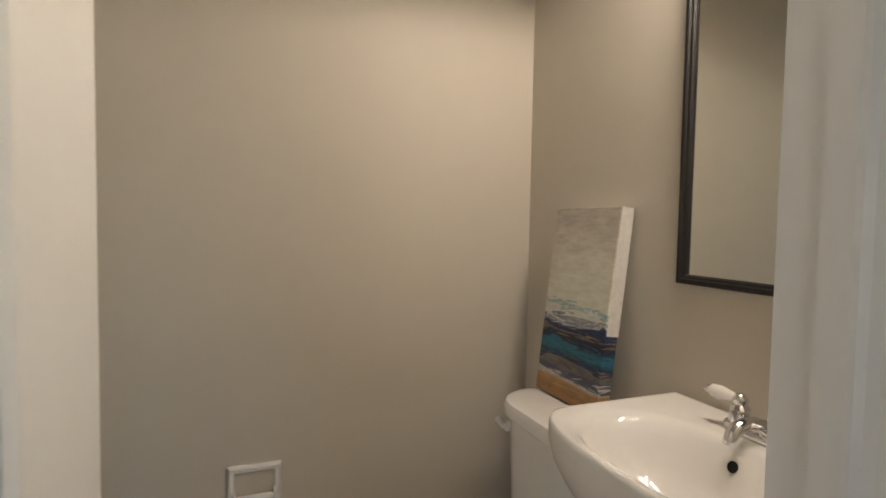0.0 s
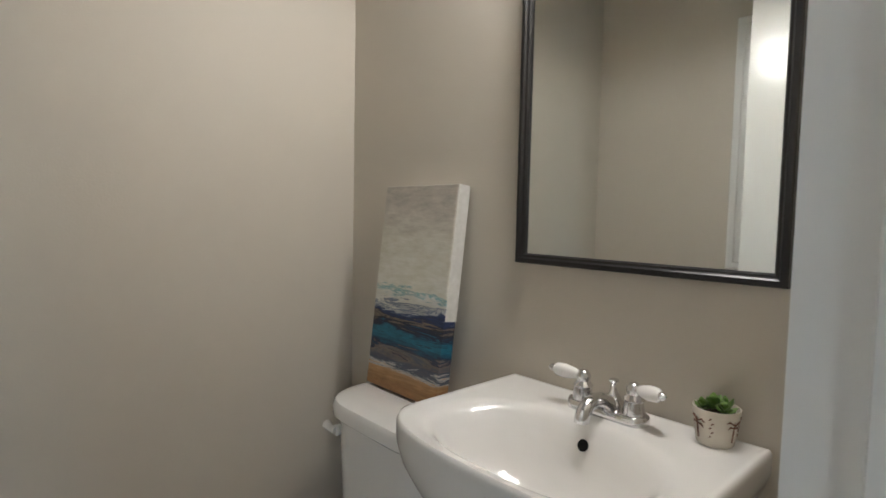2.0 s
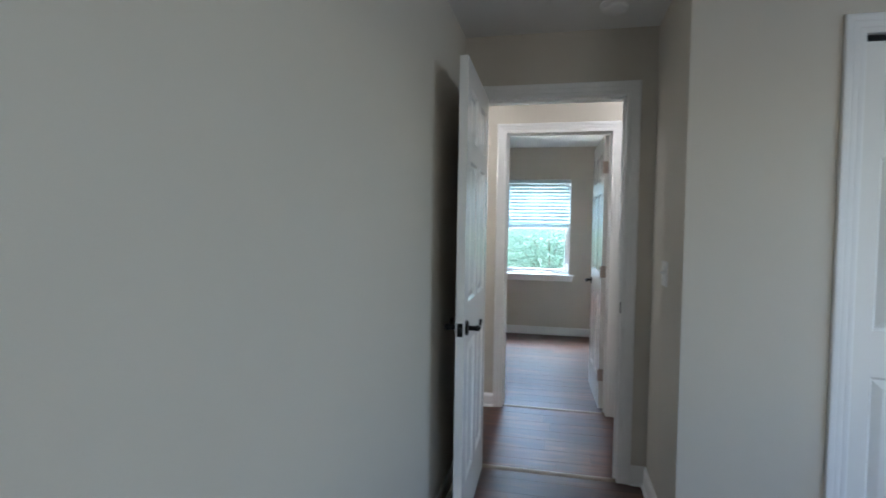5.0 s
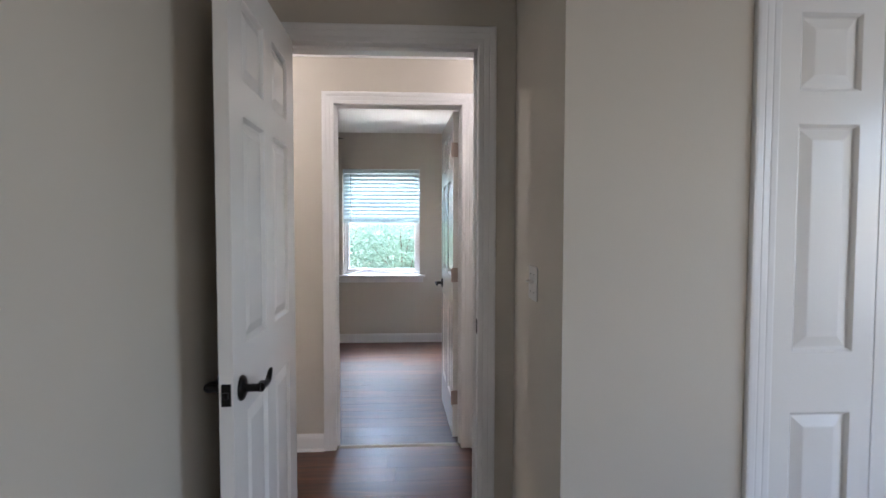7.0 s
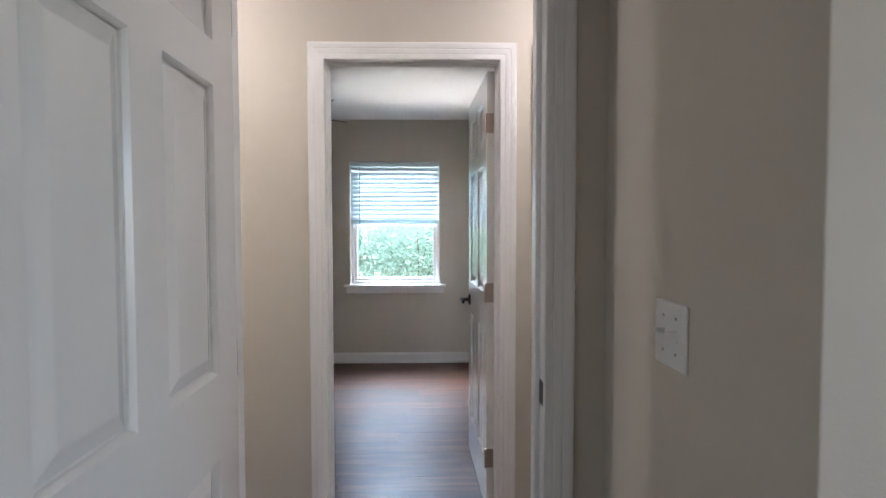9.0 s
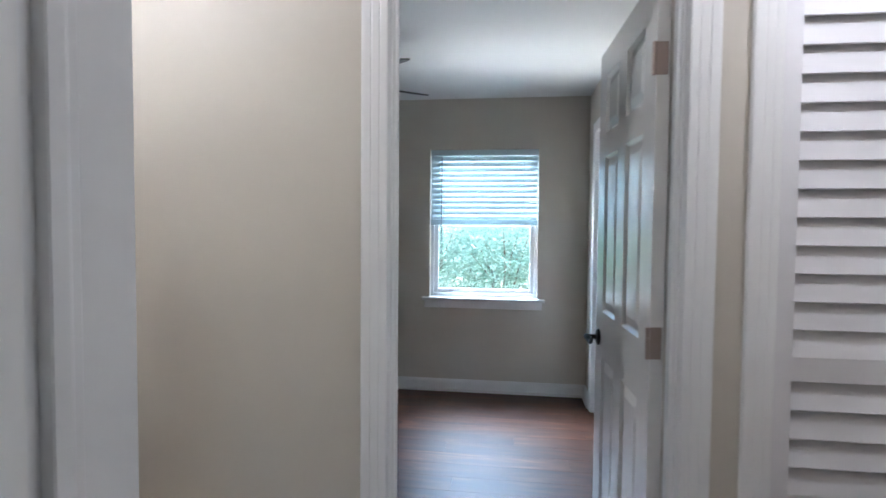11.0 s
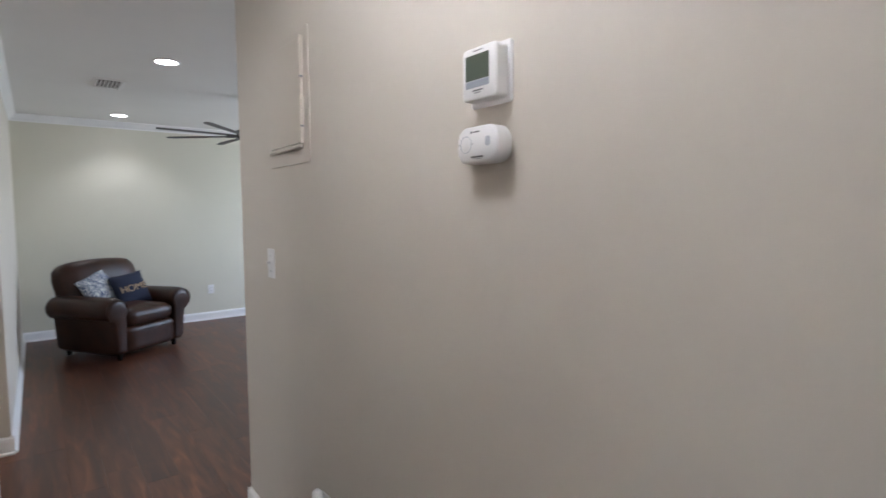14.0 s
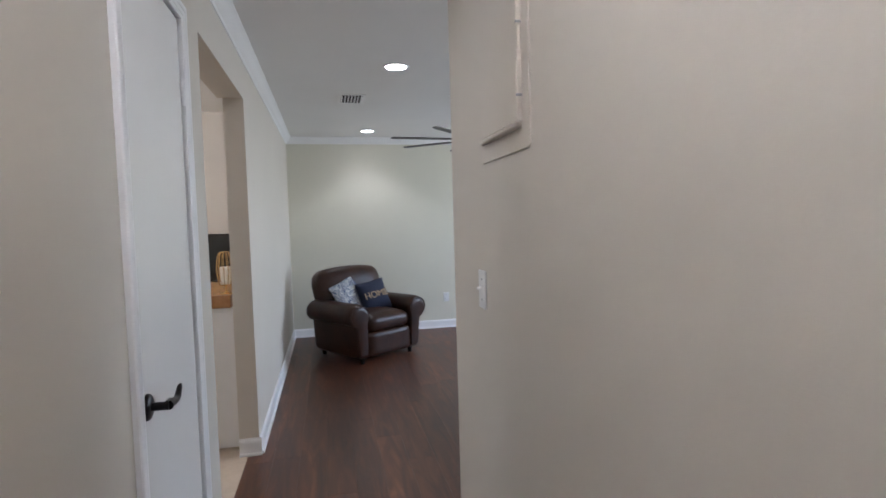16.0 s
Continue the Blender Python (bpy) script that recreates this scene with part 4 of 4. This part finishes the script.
def plate(name, m, label, category, gangs=1, outlet=False):
    """Local: the plate lies in x, z with its face towards -y."""
    ob = thing(name, m, label, category)
    w = 0.070 if gangs == 1 else 0.116
    bm = boxes((-w / 2, w / 2, -0.005, 0, -0.057, 0.057), bevel=0.0025)
    part("plate", bm, PLASTIC, ob)
    for g in range(gangs):
        x = (g - (gangs - 1) / 2) * 0.046
        if outlet:
            for z in (0.020, -0.020):
                part("socket", boxes((x - 0.016, x + 0.016, -0.0065, -0.004, z - 0.013, z + 0.013), bevel=0.001), PLASTIC, ob)
                # raised near-black bars for the shade inside the slots
                bm = boxes((x - 0.008, x - 0.006, -0.0068, -0.006, z - 0.005, z + 0.005), (x + 0.006, x + 0.008, -0.0068, -0.006, z - 0.005, z + 0.005))
                part("slot", bm, DARK, ob)
        else:
            bm = boxes((x - 0.0045, x + 0.0045, -0.006, -0.004, -0.012, 0.012))
            box(bm, x - 0.004, x + 0.004, -0.020, -0.004, 0.000, 0.008, 0.001)
            part("toggle", bm, PLASTIC, ob, "white toggle lever")
        for z in (0.030, -0.030):
            bm = bmesh.new()
            tube(bm, [(x, -0.0045, z), (x, -0.0058, z)], 0.003, 10)
            part("screw", bm, PLASTIC2 if not outlet else PLASTIC, ob)
    return ob


plate("light_switch", pose(-2.008, 1.14, 1.150), "white single toggle light switch on the hall wall", "light switch")
plate("light_switch", pose(0.907, -0.228, 1.142, 0, 0, -90), "white double toggle light switch by the bedroom door", "light switch", 2)
plate("wall_outlet", pose(-7.0, 2.135, 0.385, 0, 0, 90), "white wall outlet above the living room baseboard", "outlet", outlet=True)
plate("wall_outlet", pose(-1.555, 1.14, 0.36), "white wall outlet with plug-in unit on the hall wall", "outlet", outlet=True)
plug = thing("plug_in_freshener", pose(-1.575, 1.134, 0.375), "small white plug-in air freshener in the outlet", "air freshener")
bm = boxes((-0.026, 0.026, -0.042, 0, -0.040, 0.030), bevel=0.010)
part("body", bm, PLASTIC, plug, "", True)
bm = bmesh.new()
tube(bm, [(0, -0.022, 0.026), (0, -0.022, 0.050), (0, -0.022, 0.058)], [0.018, 0.016, 0.009], 16)
part("refill", bm, PLASTIC, plug, "", True)


def rounded(bm, w, h, d0, d1, r, n=8, inset=0.003):
    """A rounded-rectangle block, face towards -y, between depths d0 and d1."""
    def ring(y, grow):
        pts = []
        for sx, sz, a0 in ((1, 1, 0), (-1, 1, 90), (-1, -1, 180), (1, -1, 270)):
            for k in range(n + 1):
                a = radians(a0 + 90 * k / n)
                pts.append((sx * (w / 2 - r) + (r + grow) * math.cos(a), y, sz * (h / 2 - r) + (r + grow) * math.sin(a)))
        return pts
    loft(bm, [ring(-d0, 0), ring(-d1 + inset, 0), ring(-d1 + inset * 0.3, -inset * 0.6), ring(-d1, -inset)])


th = thing("thermostat", pose(-0.763, 1.14, 1.610), "white wall thermostat with dark grey display", "thermostat")
bm = bmesh.new()
rounded(bm, 0.114, 0.116, 0, 0.006, 0.008)
part("wall_plate", bm, PLASTIC, th, "", True)
bm = bmesh.new()
rounded(bm, 0.097, 0.100, 0.005, 0.036, 0.010)
body = part("body", bm, PLASTIC, th, "", True)
part("display", boxes((-0.038, 0.029, -0.0368, -0.0355, -0.012, 0.036), bevel=0.0003), LCD, body, "dark grey liquid crystal display")
part("key_row", boxes((-0.038, 0.029, -0.0367, -0.0355, -0.026, -0.013), bevel=0.0003), LCDBAR, body, "bluish grey key strip")
bars("print", body, ((-0.018, 0.012, -0.0365, -0.0357, -0.033, -0.0305), (-0.012, 0.006, -0.0365, -0.0357, -0.037, -0.0355), (-0.016, 0.012, -0.0365, -0.0357, 0.042, 0.0435)))

co = thing("gas_alarm", pose(-0.763, 1.14, 1.474), "white oval carbon monoxide alarm below the thermostat", "gas alarm")
bm = bmesh.new()
rounded(bm, 0.108, 0.066, 0, 0.010, 0.028)
part("wall_plate", bm, PLASTIC, co, "", True)
bm = bmesh.new()
rounded(bm, 0.115, 0.070, 0.008, 0.043, 0.026, inset=0.004)
body = part("body", bm, PLASTIC, co, "", True)
bm = bmesh.new()
tube(bm, [(-0.030, -0.0420, 0.002), (-0.030, -0.0438, 0.002), (-0.030, -0.0442, 0.002)], [0.0125, 0.0125, 0.0115], 24)
part("test_button", bm, PLASTIC, body, "round white test button", True)
bm = bmesh.new()
loft(bm, [[(-0.030 + q * math.cos(a), y, 0.002 + q * math.sin(a)) for a in (2 * math.pi * k / 28 for k in range(28))] for q, y in ((0.0165, -0.0428), (0.0165, -0.0434), (0.0154, -0.0434), (0.0154, -0.0428))])
part("button_ring", bm, LCDBAR, body, "fine grey ring round the button")
for k in range(3):
    part("grille_slot", boxes((0.027 + k * 0.0045, 0.0295 + k * 0.0045, -0.0435, -0.0425, -0.004 - 0.002 * (k == 1), 0.012 + 0.002 * (k == 1))), LCDBAR, body, "grey sounder slot")
bars("print", body, ((-0.016, 0.020, -0.0434, -0.0425, -0.025, -0.0215), (-0.008, 0.016, -0.0434, -0.0425, -0.0275, -0.0265), (-0.008, 0.010, -0.0434, -0.0425, 0.023, 0.0255),
                    (-0.016, -0.011, -0.0434, -0.0425, 0.0215, 0.0265), (-0.0505, -0.0475, -0.0434, -0.0425, 0.0015, 0.003), (-0.013, -0.009, -0.0434, -0.0425, 0.0015, 0.003)))

bp = thing("breaker_panel", pose(-1.80, 1.14, 1.73), "wall-coloured breaker panel cover flush on the hall wall", "breaker panel")
bm = bmesh.new()
rounded(bm, 0.36, 0.44, 0, 0.004, 0.012, inset=0.0015)
part("trim_plate", bm, PANELPAINT, bp)
bm = boxes((-0.150, 0.135, -0.012, -0.004, -0.155, 0.190), bevel=0.002)
door = part("door", bm, PANELPAINT, bp)
part("finger_lip", boxes((-0.150, 0.135, -0.019, -0.003, -0.172, -0.158), bevel=0.004), PANELPAINT, bp)
part("edge_lip", boxes((0.131, 0.141, -0.017, -0.003, -0.157, 0.000), (0.131, 0.141, -0.017, -0.003, 0.055, 0.192), bevel=0.002), PANELPAINT, bp)
for z in (0.06, -0.10):
    part("latch", boxes((0.137, 0.1425, -0.0175, -0.004, z - 0.003, z + 0.003), bevel=0.001), PLASTIC2, door)
    bm = bmesh.new()
    tube(bm, [(-0.155, -0.004, z), (-0.155, -0.0055, z)], 0.003, 10)
    part("screw", bm, PLASTIC2, bp)

smoke = thing("smoke_detector", pose(0.66, -0.19, H), "round white smoke detector on the passage ceiling", "smoke detector")
bm = bmesh.new()
lathe(bm, [(0.066, -0.0005), (0.066, -0.010), (0.060, -0.014), (0.058, -0.028), (0.045, -0.036), (0.0, -0.037)], (0, 0, 0), 32)
part("body", bm, PLASTIC, smoke, "", True)

# ---- ceiling fans, lamps and vent ----


def fan(m, blades, length, width, turn, label, pitch):
    ob = thing("ceiling_fan", m, label, "ceiling fan")
    top = H - m.translation.z
    bm = bmesh.new()
    lathe(bm, [(0.0, top), (0.065, top), (0.06, top - 0.03), (0.03, top - 0.055), (0.012, top - 0.06), (0.012, 0.07), (0.03, 0.065), (0.09, 0.05), (0.10, 0.02), (0.095, -0.02), (0.06, -0.05), (0.0, -0.055)], (0, 0, 0), 28)
    part("motor", bm, FANBLADE, ob, "", True)
    for k in range(blades):
        bm = bmesh.new()
        rings = []
        for f, w in ((0.12, 0.5), (0.22, 0.8), (0.6, 1.0), (0.92, 1.05), (0.98, 0.9), (1.0, 0.6)):
            hw = width * w / 2
            rings.append([(f * length, -hw, -hw * pitch - 0.003), (f * length, hw, hw * pitch - 0.003), (f * length, hw, hw * pitch + 0.003), (f * length, -hw, -hw * pitch + 0.003)])
        loft(bm, rings)
        bl = part("blade", bm, FANBLADE, ob)
        bl.matrix_basis = pose(0, 0, 0, 0, 0, turn + 360 * k / blades)
        bm = boxes((0.07, 0.19, -0.016, 0.016, -0.010, -0.004), bevel=0.002)
        part("blade_iron", bm, BRONZE, bl)
    return ob


fan(pose(-0.62, 2.58, 2.130), 5, 0.575, 0.135, -36, "dark bronze ceiling fan with five blades", 0.24)
fan(pose(-4.88, 1.98, 2.035), 8, 0.75, 0.055, 4, "dark ceiling fan with many thin blades", 0.06)


def downlight(x, y, watts):
    ob = thing("recessed_light", pose(x, y, H), "round recessed ceiling light, lit, with white trim", "ceiling light", "recessed lights of the living room")
    bm = bmesh.new()
    lathe(bm, [(0.088, -0.0005), (0.088, -0.004), (0.080, -0.007), (0.070, -0.005), (0.068, -0.001)], (0, 0, 0), 32)
    part("trim_ring", bm, PLASTIC, ob, "", True)
    bm = bmesh.new()
    lathe(bm, [(0.0, -0.0015), (0.067, -0.0015), (0.067, -0.0035), (0.0, -0.0045)], (0, 0, 0), 32)
    part("lens", bm, GLOW, ob, "glowing lamp lens")
    lamp("downlight", "SPOT", (x, y, H - 0.03), (x, y, 0), watts, (1.0, 0.98, 0.96), 0.06, cone=122)


for lx, ly in ((-4.035, 1.18), (-6.50, 1.17), (-4.035, 3.5), (-6.50, 3.5)):
    downlight(lx, ly, 3.0)

vent = thing("ceiling_vent", pose(-4.97, 0.93, H), "white slotted ceiling air vent", "air vent")
part("frame", boxes((-0.16, 0.16, -0.11, -0.085, -0.006, -0.0005), (-0.16, 0.16, 0.085, 0.11, -0.006, -0.0005), (-0.16, -0.135, -0.085, 0.085, -0.006, -0.0005), (0.135, 0.16, -0.085, 0.085, -0.006, -0.0005)), PLASTIC, vent)
# black sheet behind the slats stands for the unlit duct
part("duct_shade", boxes((-0.135, 0.135, -0.085, 0.085, -0.0025, -0.0015)), DARK, vent)
for k in range(7):
    sl = part("slat", boxes((-0.135, 0.135, -0.002, 0.002, -0.007, 0.007)), PLASTIC, vent)
    sl.matrix_basis = pose(0, -0.078 + k * 0.026, -0.010, 35)

# ---- living room ----


def soft_block(bm, w, d, h, r, centre, puff=0.0, n=5):
    """A cushion-like block with rounded edges, crowned on top."""
    vs = box(bm, -w / 2, w / 2, -d / 2, d / 2, -h / 2, h / 2)
    geom = list({e for v in vs for e in v.link_edges})
    bmesh.ops.subdivide_edges(bm, edges=geom, cuts=n, use_grid_fill=True)
    def shrink(v):
        q = Vector(v)
        inner = Vector([max(-s / 2 + r, min(s / 2 - r, c)) for c, s in zip(q, (w, d, h))])
        off = q - inner
        if off.length > 1e-6:
            q = inner + off.normalized() * r
        fx, fy = max(0, 1 - (2 * q.x / w) ** 2), max(0, 1 - (2 * q.y / d) ** 2)
        q.z += puff * fx * fy * (1 if q.z > 0 else -0.3)
        return q
    for v in bm.verts:
        v.co = shrink(v.co) + Vector(centre)
    return bm


SEAT = pose(-5.99, 1.06, 0, 0, 0, 34)


def armchair():
    ob = thing("armchair", SEAT, "dark brown leather club recliner with rolled arms", "armchair")
    # local: front towards +x
    part("base", boxes((-0.37, 0.30, -0.33, 0.33, 0.05, 0.32), bevel=0.02), LEATHER, ob, "", True)
    part("footrest_panel", soft_block(bmesh.new(), 0.12, 0.60, 0.26, 0.055, (0.345, 0, 0.185), 0.0, 9), LEATHER, ob, "", True)
    part("seat_cushion", soft_block(bmesh.new(), 0.64, 0.57, 0.16, 0.07, (0.09, 0, 0.390), 0.045, 9), LEATHER, ob, "", True)
    for s in (-1, 1):
        # one padded arm: a fat roll over a side that narrows towards the floor
        outline = [(0.285, 0.055), (0.375, 0.050), (0.405, 0.075), (0.420, 0.20), (0.432, 0.34), (0.440, 0.395)]
        outline += [(0.400 + 0.130 * math.cos(radians(a)), 0.500 + 0.118 * math.sin(radians(a))) for a in range(-48, 222, 15)]
        outline += [(0.288, 0.405), (0.285, 0.25)]
        bm = bmesh.new()
        rings = []
        for x, f in ((-0.42, 0.80), (-0.405, 0.92), (-0.36, 0.98), (-0.1, 0.99), (0.2, 1.0), (0.31, 1.0), (0.36, 0.97), (0.390, 0.90), (0.402, 0.80), (0.405, 0.66)):
            rings.append([(x + 0.02 * (z - 0.3), s * (0.375 + (y - 0.375) * f), max(0.045, 0.33 + (z - 0.33) * (0.3 + 0.7 * f))) for y, z in outline])
        loft(bm, rings)
        arm = part("arm", bm, LEATHER, ob, "", True)
        bm = bmesh.new()
        tube(bm, [(0.404, s * (0.400 + 0.112 * math.cos(a)), 0.498 + 0.100 * math.sin(a)) for a in (radians(q) for q in range(-50, 231, 20))], 0.006, 8)
        part("piping", bm, LEATHER, arm, "", True)
    bm = soft_block(bmesh.new(), 0.24, 0.84, 0.62, 0.095, (0, 0, 0), 0.0, 11)
    for v in bm.verts:
        f = (v.co.z + 0.31) / 0.62
        v.co.y *= 0.92 + 0.14 * f - 0.16 * max(0, f - 0.75) * 2
        v.co.x += 0.035 * (1 - (2 * v.co.y / 0.84) ** 2) * (1 if v.co.x > 0 else 0.2) + (0.03 * math.sin(f * 3.0) if v.co.x > 0 else 0)
        v.co.z += 0.03 * (1 - (2 * v.co.y / 0.84) ** 2) * f
    back = part("backrest", bm, LEATHER, ob, "", True)
    back.matrix_basis = pose(-0.33, 0, 0.60, 0, -13, 0)
    for x, y in ((-0.36, -0.33), (-0.36, 0.33), (0.33, -0.33), (0.33, 0.33)):
        bm = bmesh.new()
        tube(bm, [(x, y, 0.0), (x, y, 0.11)], [0.022, 0.030], 12)
        part("leg", bm, BRONZE, ob, "dark wooden foot", True)
    ob.scale = (0.93, 0.93, 0.95)
    return ob


armchair()


def pillow(name, m, size, thick, mat, label):
    ob = thing(name, m, label, "throw pillow")
    bm = bmesh.new()
    n = 14
    grid = {}
    for s in (1, -1):
        for i in range(n + 1):
            for j in range(n + 1):
                u, v = 2 * i / n - 1, 2 * j / n - 1
                edge = max(0, (1 - u * u)) ** 0.45 * max(0, (1 - v * v)) ** 0.45
                pinch = 1 - 0.07 * (1 - abs(u) ** 2 * abs(v) ** 2) * max(abs(u), abs(v)) ** 4
                key = (s if 0 < i < n and 0 < j < n else 0, i, j)
                if key not in grid:
                    grid[key] = bm.verts.new((s * thick / 2 * edge, u * size / 2 * pinch, v * size / 2 * pinch))
        for i in range(n):
            for j in range(n):
                q = [grid[(s if 0 < a < n and 0 < b < n else 0, a, b)] for a, b in ((i, j), (i + 1, j), (i + 1, j + 1), (i, j + 1))]
                bm.faces.new(q)
    part("cover", bm, mat, ob, "", True)
    return ob


pillow("throw_pillow", SEAT @ pose(-0.105, -0.145, 0.600, 0, -24, 6) @ pose(0, 0, 0, 18), 0.36, 0.13, DAMASK, "blue and white damask throw pillow on the armchair")
home = pillow("throw_pillow", SEAT @ pose(0.02, 0.085, 0.585, 0, -24, -10) @ pose(0, 0, 0, 8), 0.35, 0.13, NAVY, "navy blue throw pillow with tan lettering HOME")
words = bpy.data.curves.new("lettering", "FONT")
words.body, words.size, words.extrude, words.align_x, words.align_y = "HOME", 0.098, 0.003, "CENTER", "CENTER"
words.materials.append(TAN)
letters = new("lettering", words)
letters.parent = home
letters.matrix_basis = pose(0.066, 0.0, 0.0, 90, 0, 90)
tagged(letters, "tan letters HOME")

# ---- kitchen corner ----
cab = thing("kitchen_cabinet", pose(-4.35, -0.30, 0), "white kitchen base cabinet seen through the wall opening", "cabinet")
part("body", boxes((-0.45, 0.45, -0.40, 0.440, 0.0, 0.865), bevel=0.002), TRIM, cab)
part("end_panel", boxes((0.45, 0.456, -0.38, 0.436, 0.02, 0.83)), TRIM, cab)
top = thing("countertop", pose(-4.35, -0.30, 0.866), "thick oiled butcher-block countertop on the cabinet", "countertop")
for k in range(8):
    part("stave", boxes((-0.48, 0.48, -0.42 + k * 0.104, -0.42 + k * 0.104 + 0.1035, 0, 0.075), bevel=0.002), BUTCHER, top)
tv = thing("black_panel", pose(-4.78, -0.05, 0.941), "black glass appliance front standing on the countertop", "appliance")
part("glass", boxes((-0.02, 0.03, -0.14, 0.13, 0.0, 0.36), bevel=0.004), SCREEN, tv)
part("foot", boxes((-0.05, 0.06, -0.1, 0.1, 0.0, 0.012), bevel=0.002), BLACK, tv)


def lantern(m):
    ob = thing("candle_lantern", m, "gold wire candle lantern on the countertop", "candle holder")
    bm = bmesh.new()
    lathe(bm, [(0.0, 0.0), (0.045, 0.0), (0.045, 0.004), (0.012, 0.008), (0.006, 0.02), (0.006, 0.05), (0.04, 0.055), (0.04, 0.058), (0.0, 0.058)], (0, 0, 0), 20)
    part("stand", bm, GOLD, ob, "", True)
    for k in range(6):
        a = math.pi * k / 6
        bm = bmesh.new()
        tube(bm, [(0.05 * math.cos(a) * math.copysign(abs(math.cos(b)) ** 0.5, math.cos(b)), 0.05 * math.sin(a) * math.copysign(abs(math.cos(b)) ** 0.5, math.cos(b)), 0.155 + 0.105 * math.sin(b)) for b in (2 * math.pi * q / 24 for q in range(25))], 0.0022, 6)
        part("wire", bm, GOLD, ob, "", True)
    bm = bmesh.new()
    tube(bm, [(0, 0, 0.058), (0, 0, 0.165)], 0.032, 18)
    part("candle", bm, CANDLE, ob, "cream pillar candle", True)
    return ob


lantern(pose(-3.98, 0.072, 0.941))

# ---- outside the window ----
ground = bmesh.new()
box(ground, -600, 600, 4.5, 1200, -0.9, -0.3)
structure("ground", ground, GRASS, "grassy ground outside the window", "ground")


def shrub(m, seed, height, spread, leaves):
    rng = random.Random(seed)
    ob = thing("shrub", m, "dense leafy green shrub outside the window", "shrub", "shrubs outside")
    stems = bmesh.new()
    tips = []
    for k in range(9):
        a = 2 * math.pi * k / 9 + rng.random()
        top_p = Vector((math.cos(a) * spread * rng.uniform(0.2, 0.8), math.sin(a) * spread * rng.uniform(0.2, 0.8), height * rng.uniform(0.6, 1.0)))
        mid = top_p * 0.5 + Vector((rng.uniform(-0.1, 0.1), rng.uniform(-0.1, 0.1), 0.15))
        tube(stems, [(0.03 * math.cos(a), 0.03 * math.sin(a), -0.1), mid, top_p], [0.028, 0.016, 0.006], 6)
        tips += [mid.lerp(top_p, q) for q in (0.0, 0.35, 0.7, 1.0)]
    part("stems", stems, BARK, ob)
    verts, faces = [], []
    for k in range(leaves):
        o = tips[rng.randrange(len(tips))] + Vector((rng.gauss(0, 0.28), rng.gauss(0, 0.28), rng.gauss(-0.12, 0.30))) * spread / 0.9
        if o.z < 0.0:
            continue
        d = Vector((rng.gauss(0, 1), rng.gauss(0, 1), rng.gauss(-0.2, 0.6))).normalized()
        s = d.orthogonal().normalized()
        s = (Matrix.Rotation(rng.uniform(0, 6.28), 3, d) @ s)
        L, w = rng.uniform(0.07, 0.13), rng.uniform(0.006, 0.012)
        b = len(verts)
        up = d.cross(s) * 0.006
        verts += [o, o + d * L * 0.5 + s * w + up, o + d * L, o + d * L * 0.5 - s * w + up]
        faces.append((b, b + 1, b + 2, b + 3))
    me = bpy.data.meshes.new("leaves")
    me.from_pydata([tuple(v) for v in verts], [], faces)
    me.materials.append(LEAF)
    crown = new("leaves", me)
    crown.parent = ob
    crown["kind"] = "stuff"
    return ob


for n, (sx, sy, hh) in enumerate(((-2.6, 9.4, 1.9), (-1.2, 9.0, 1.7), (0.2, 9.3, 1.8), (1.5, 8.9, 1.7), (2.9, 9.5, 2.0), (-1.9, 10.6, 2.2), (-0.4, 10.8, 2.2), (1.2, 10.9, 2.3), (2.6, 10.7, 2.2), (4.2, 10.2, 2.2))):
    shrub(pose(sx, sy, -0.3, 0, 0, n * 40), n + 3, hh, 1.0, 9000)

# ---- plank floors, last ----


def planks(floor, x0, x1, y0, y1, rng):
    W, L, g = 0.152, 1.22, 0.0006
    shared = {}
    y = y0
    while y < y1 - 0.01:
        w = min(W, y1 - y)
        x = x0 - rng.uniform(0.1, L)
        while x < x1:
            a, b = max(x, x0), min(x + L, x1)
            if b - a > 0.04:
                key = (round(b - a, 2), round(w, 3))
                if key not in shared:
                    bm = bmesh.new()
                    box(bm, 0, round(b - a, 2) - g, 0, w - g, -0.006, 0.0, 0.0004)
                    bmesh.ops.recalc_face_normals(bm, faces=bm.faces[:])
                    me = bpy.data.meshes.new("plank")
                    bm.to_mesh(me)
                    bm.free()
                    me.materials.append(PLANK)
                    shared[key] = me
                ob = new("plank", shared[key])
                ob.parent = floor
                ob.location = (a, y, 0)
            x += L
        y += W


for fl, a, b, c, d in FLOORS:
    planks(fl, a, b, c, d, random.Random(int(abs(a) * 100)))
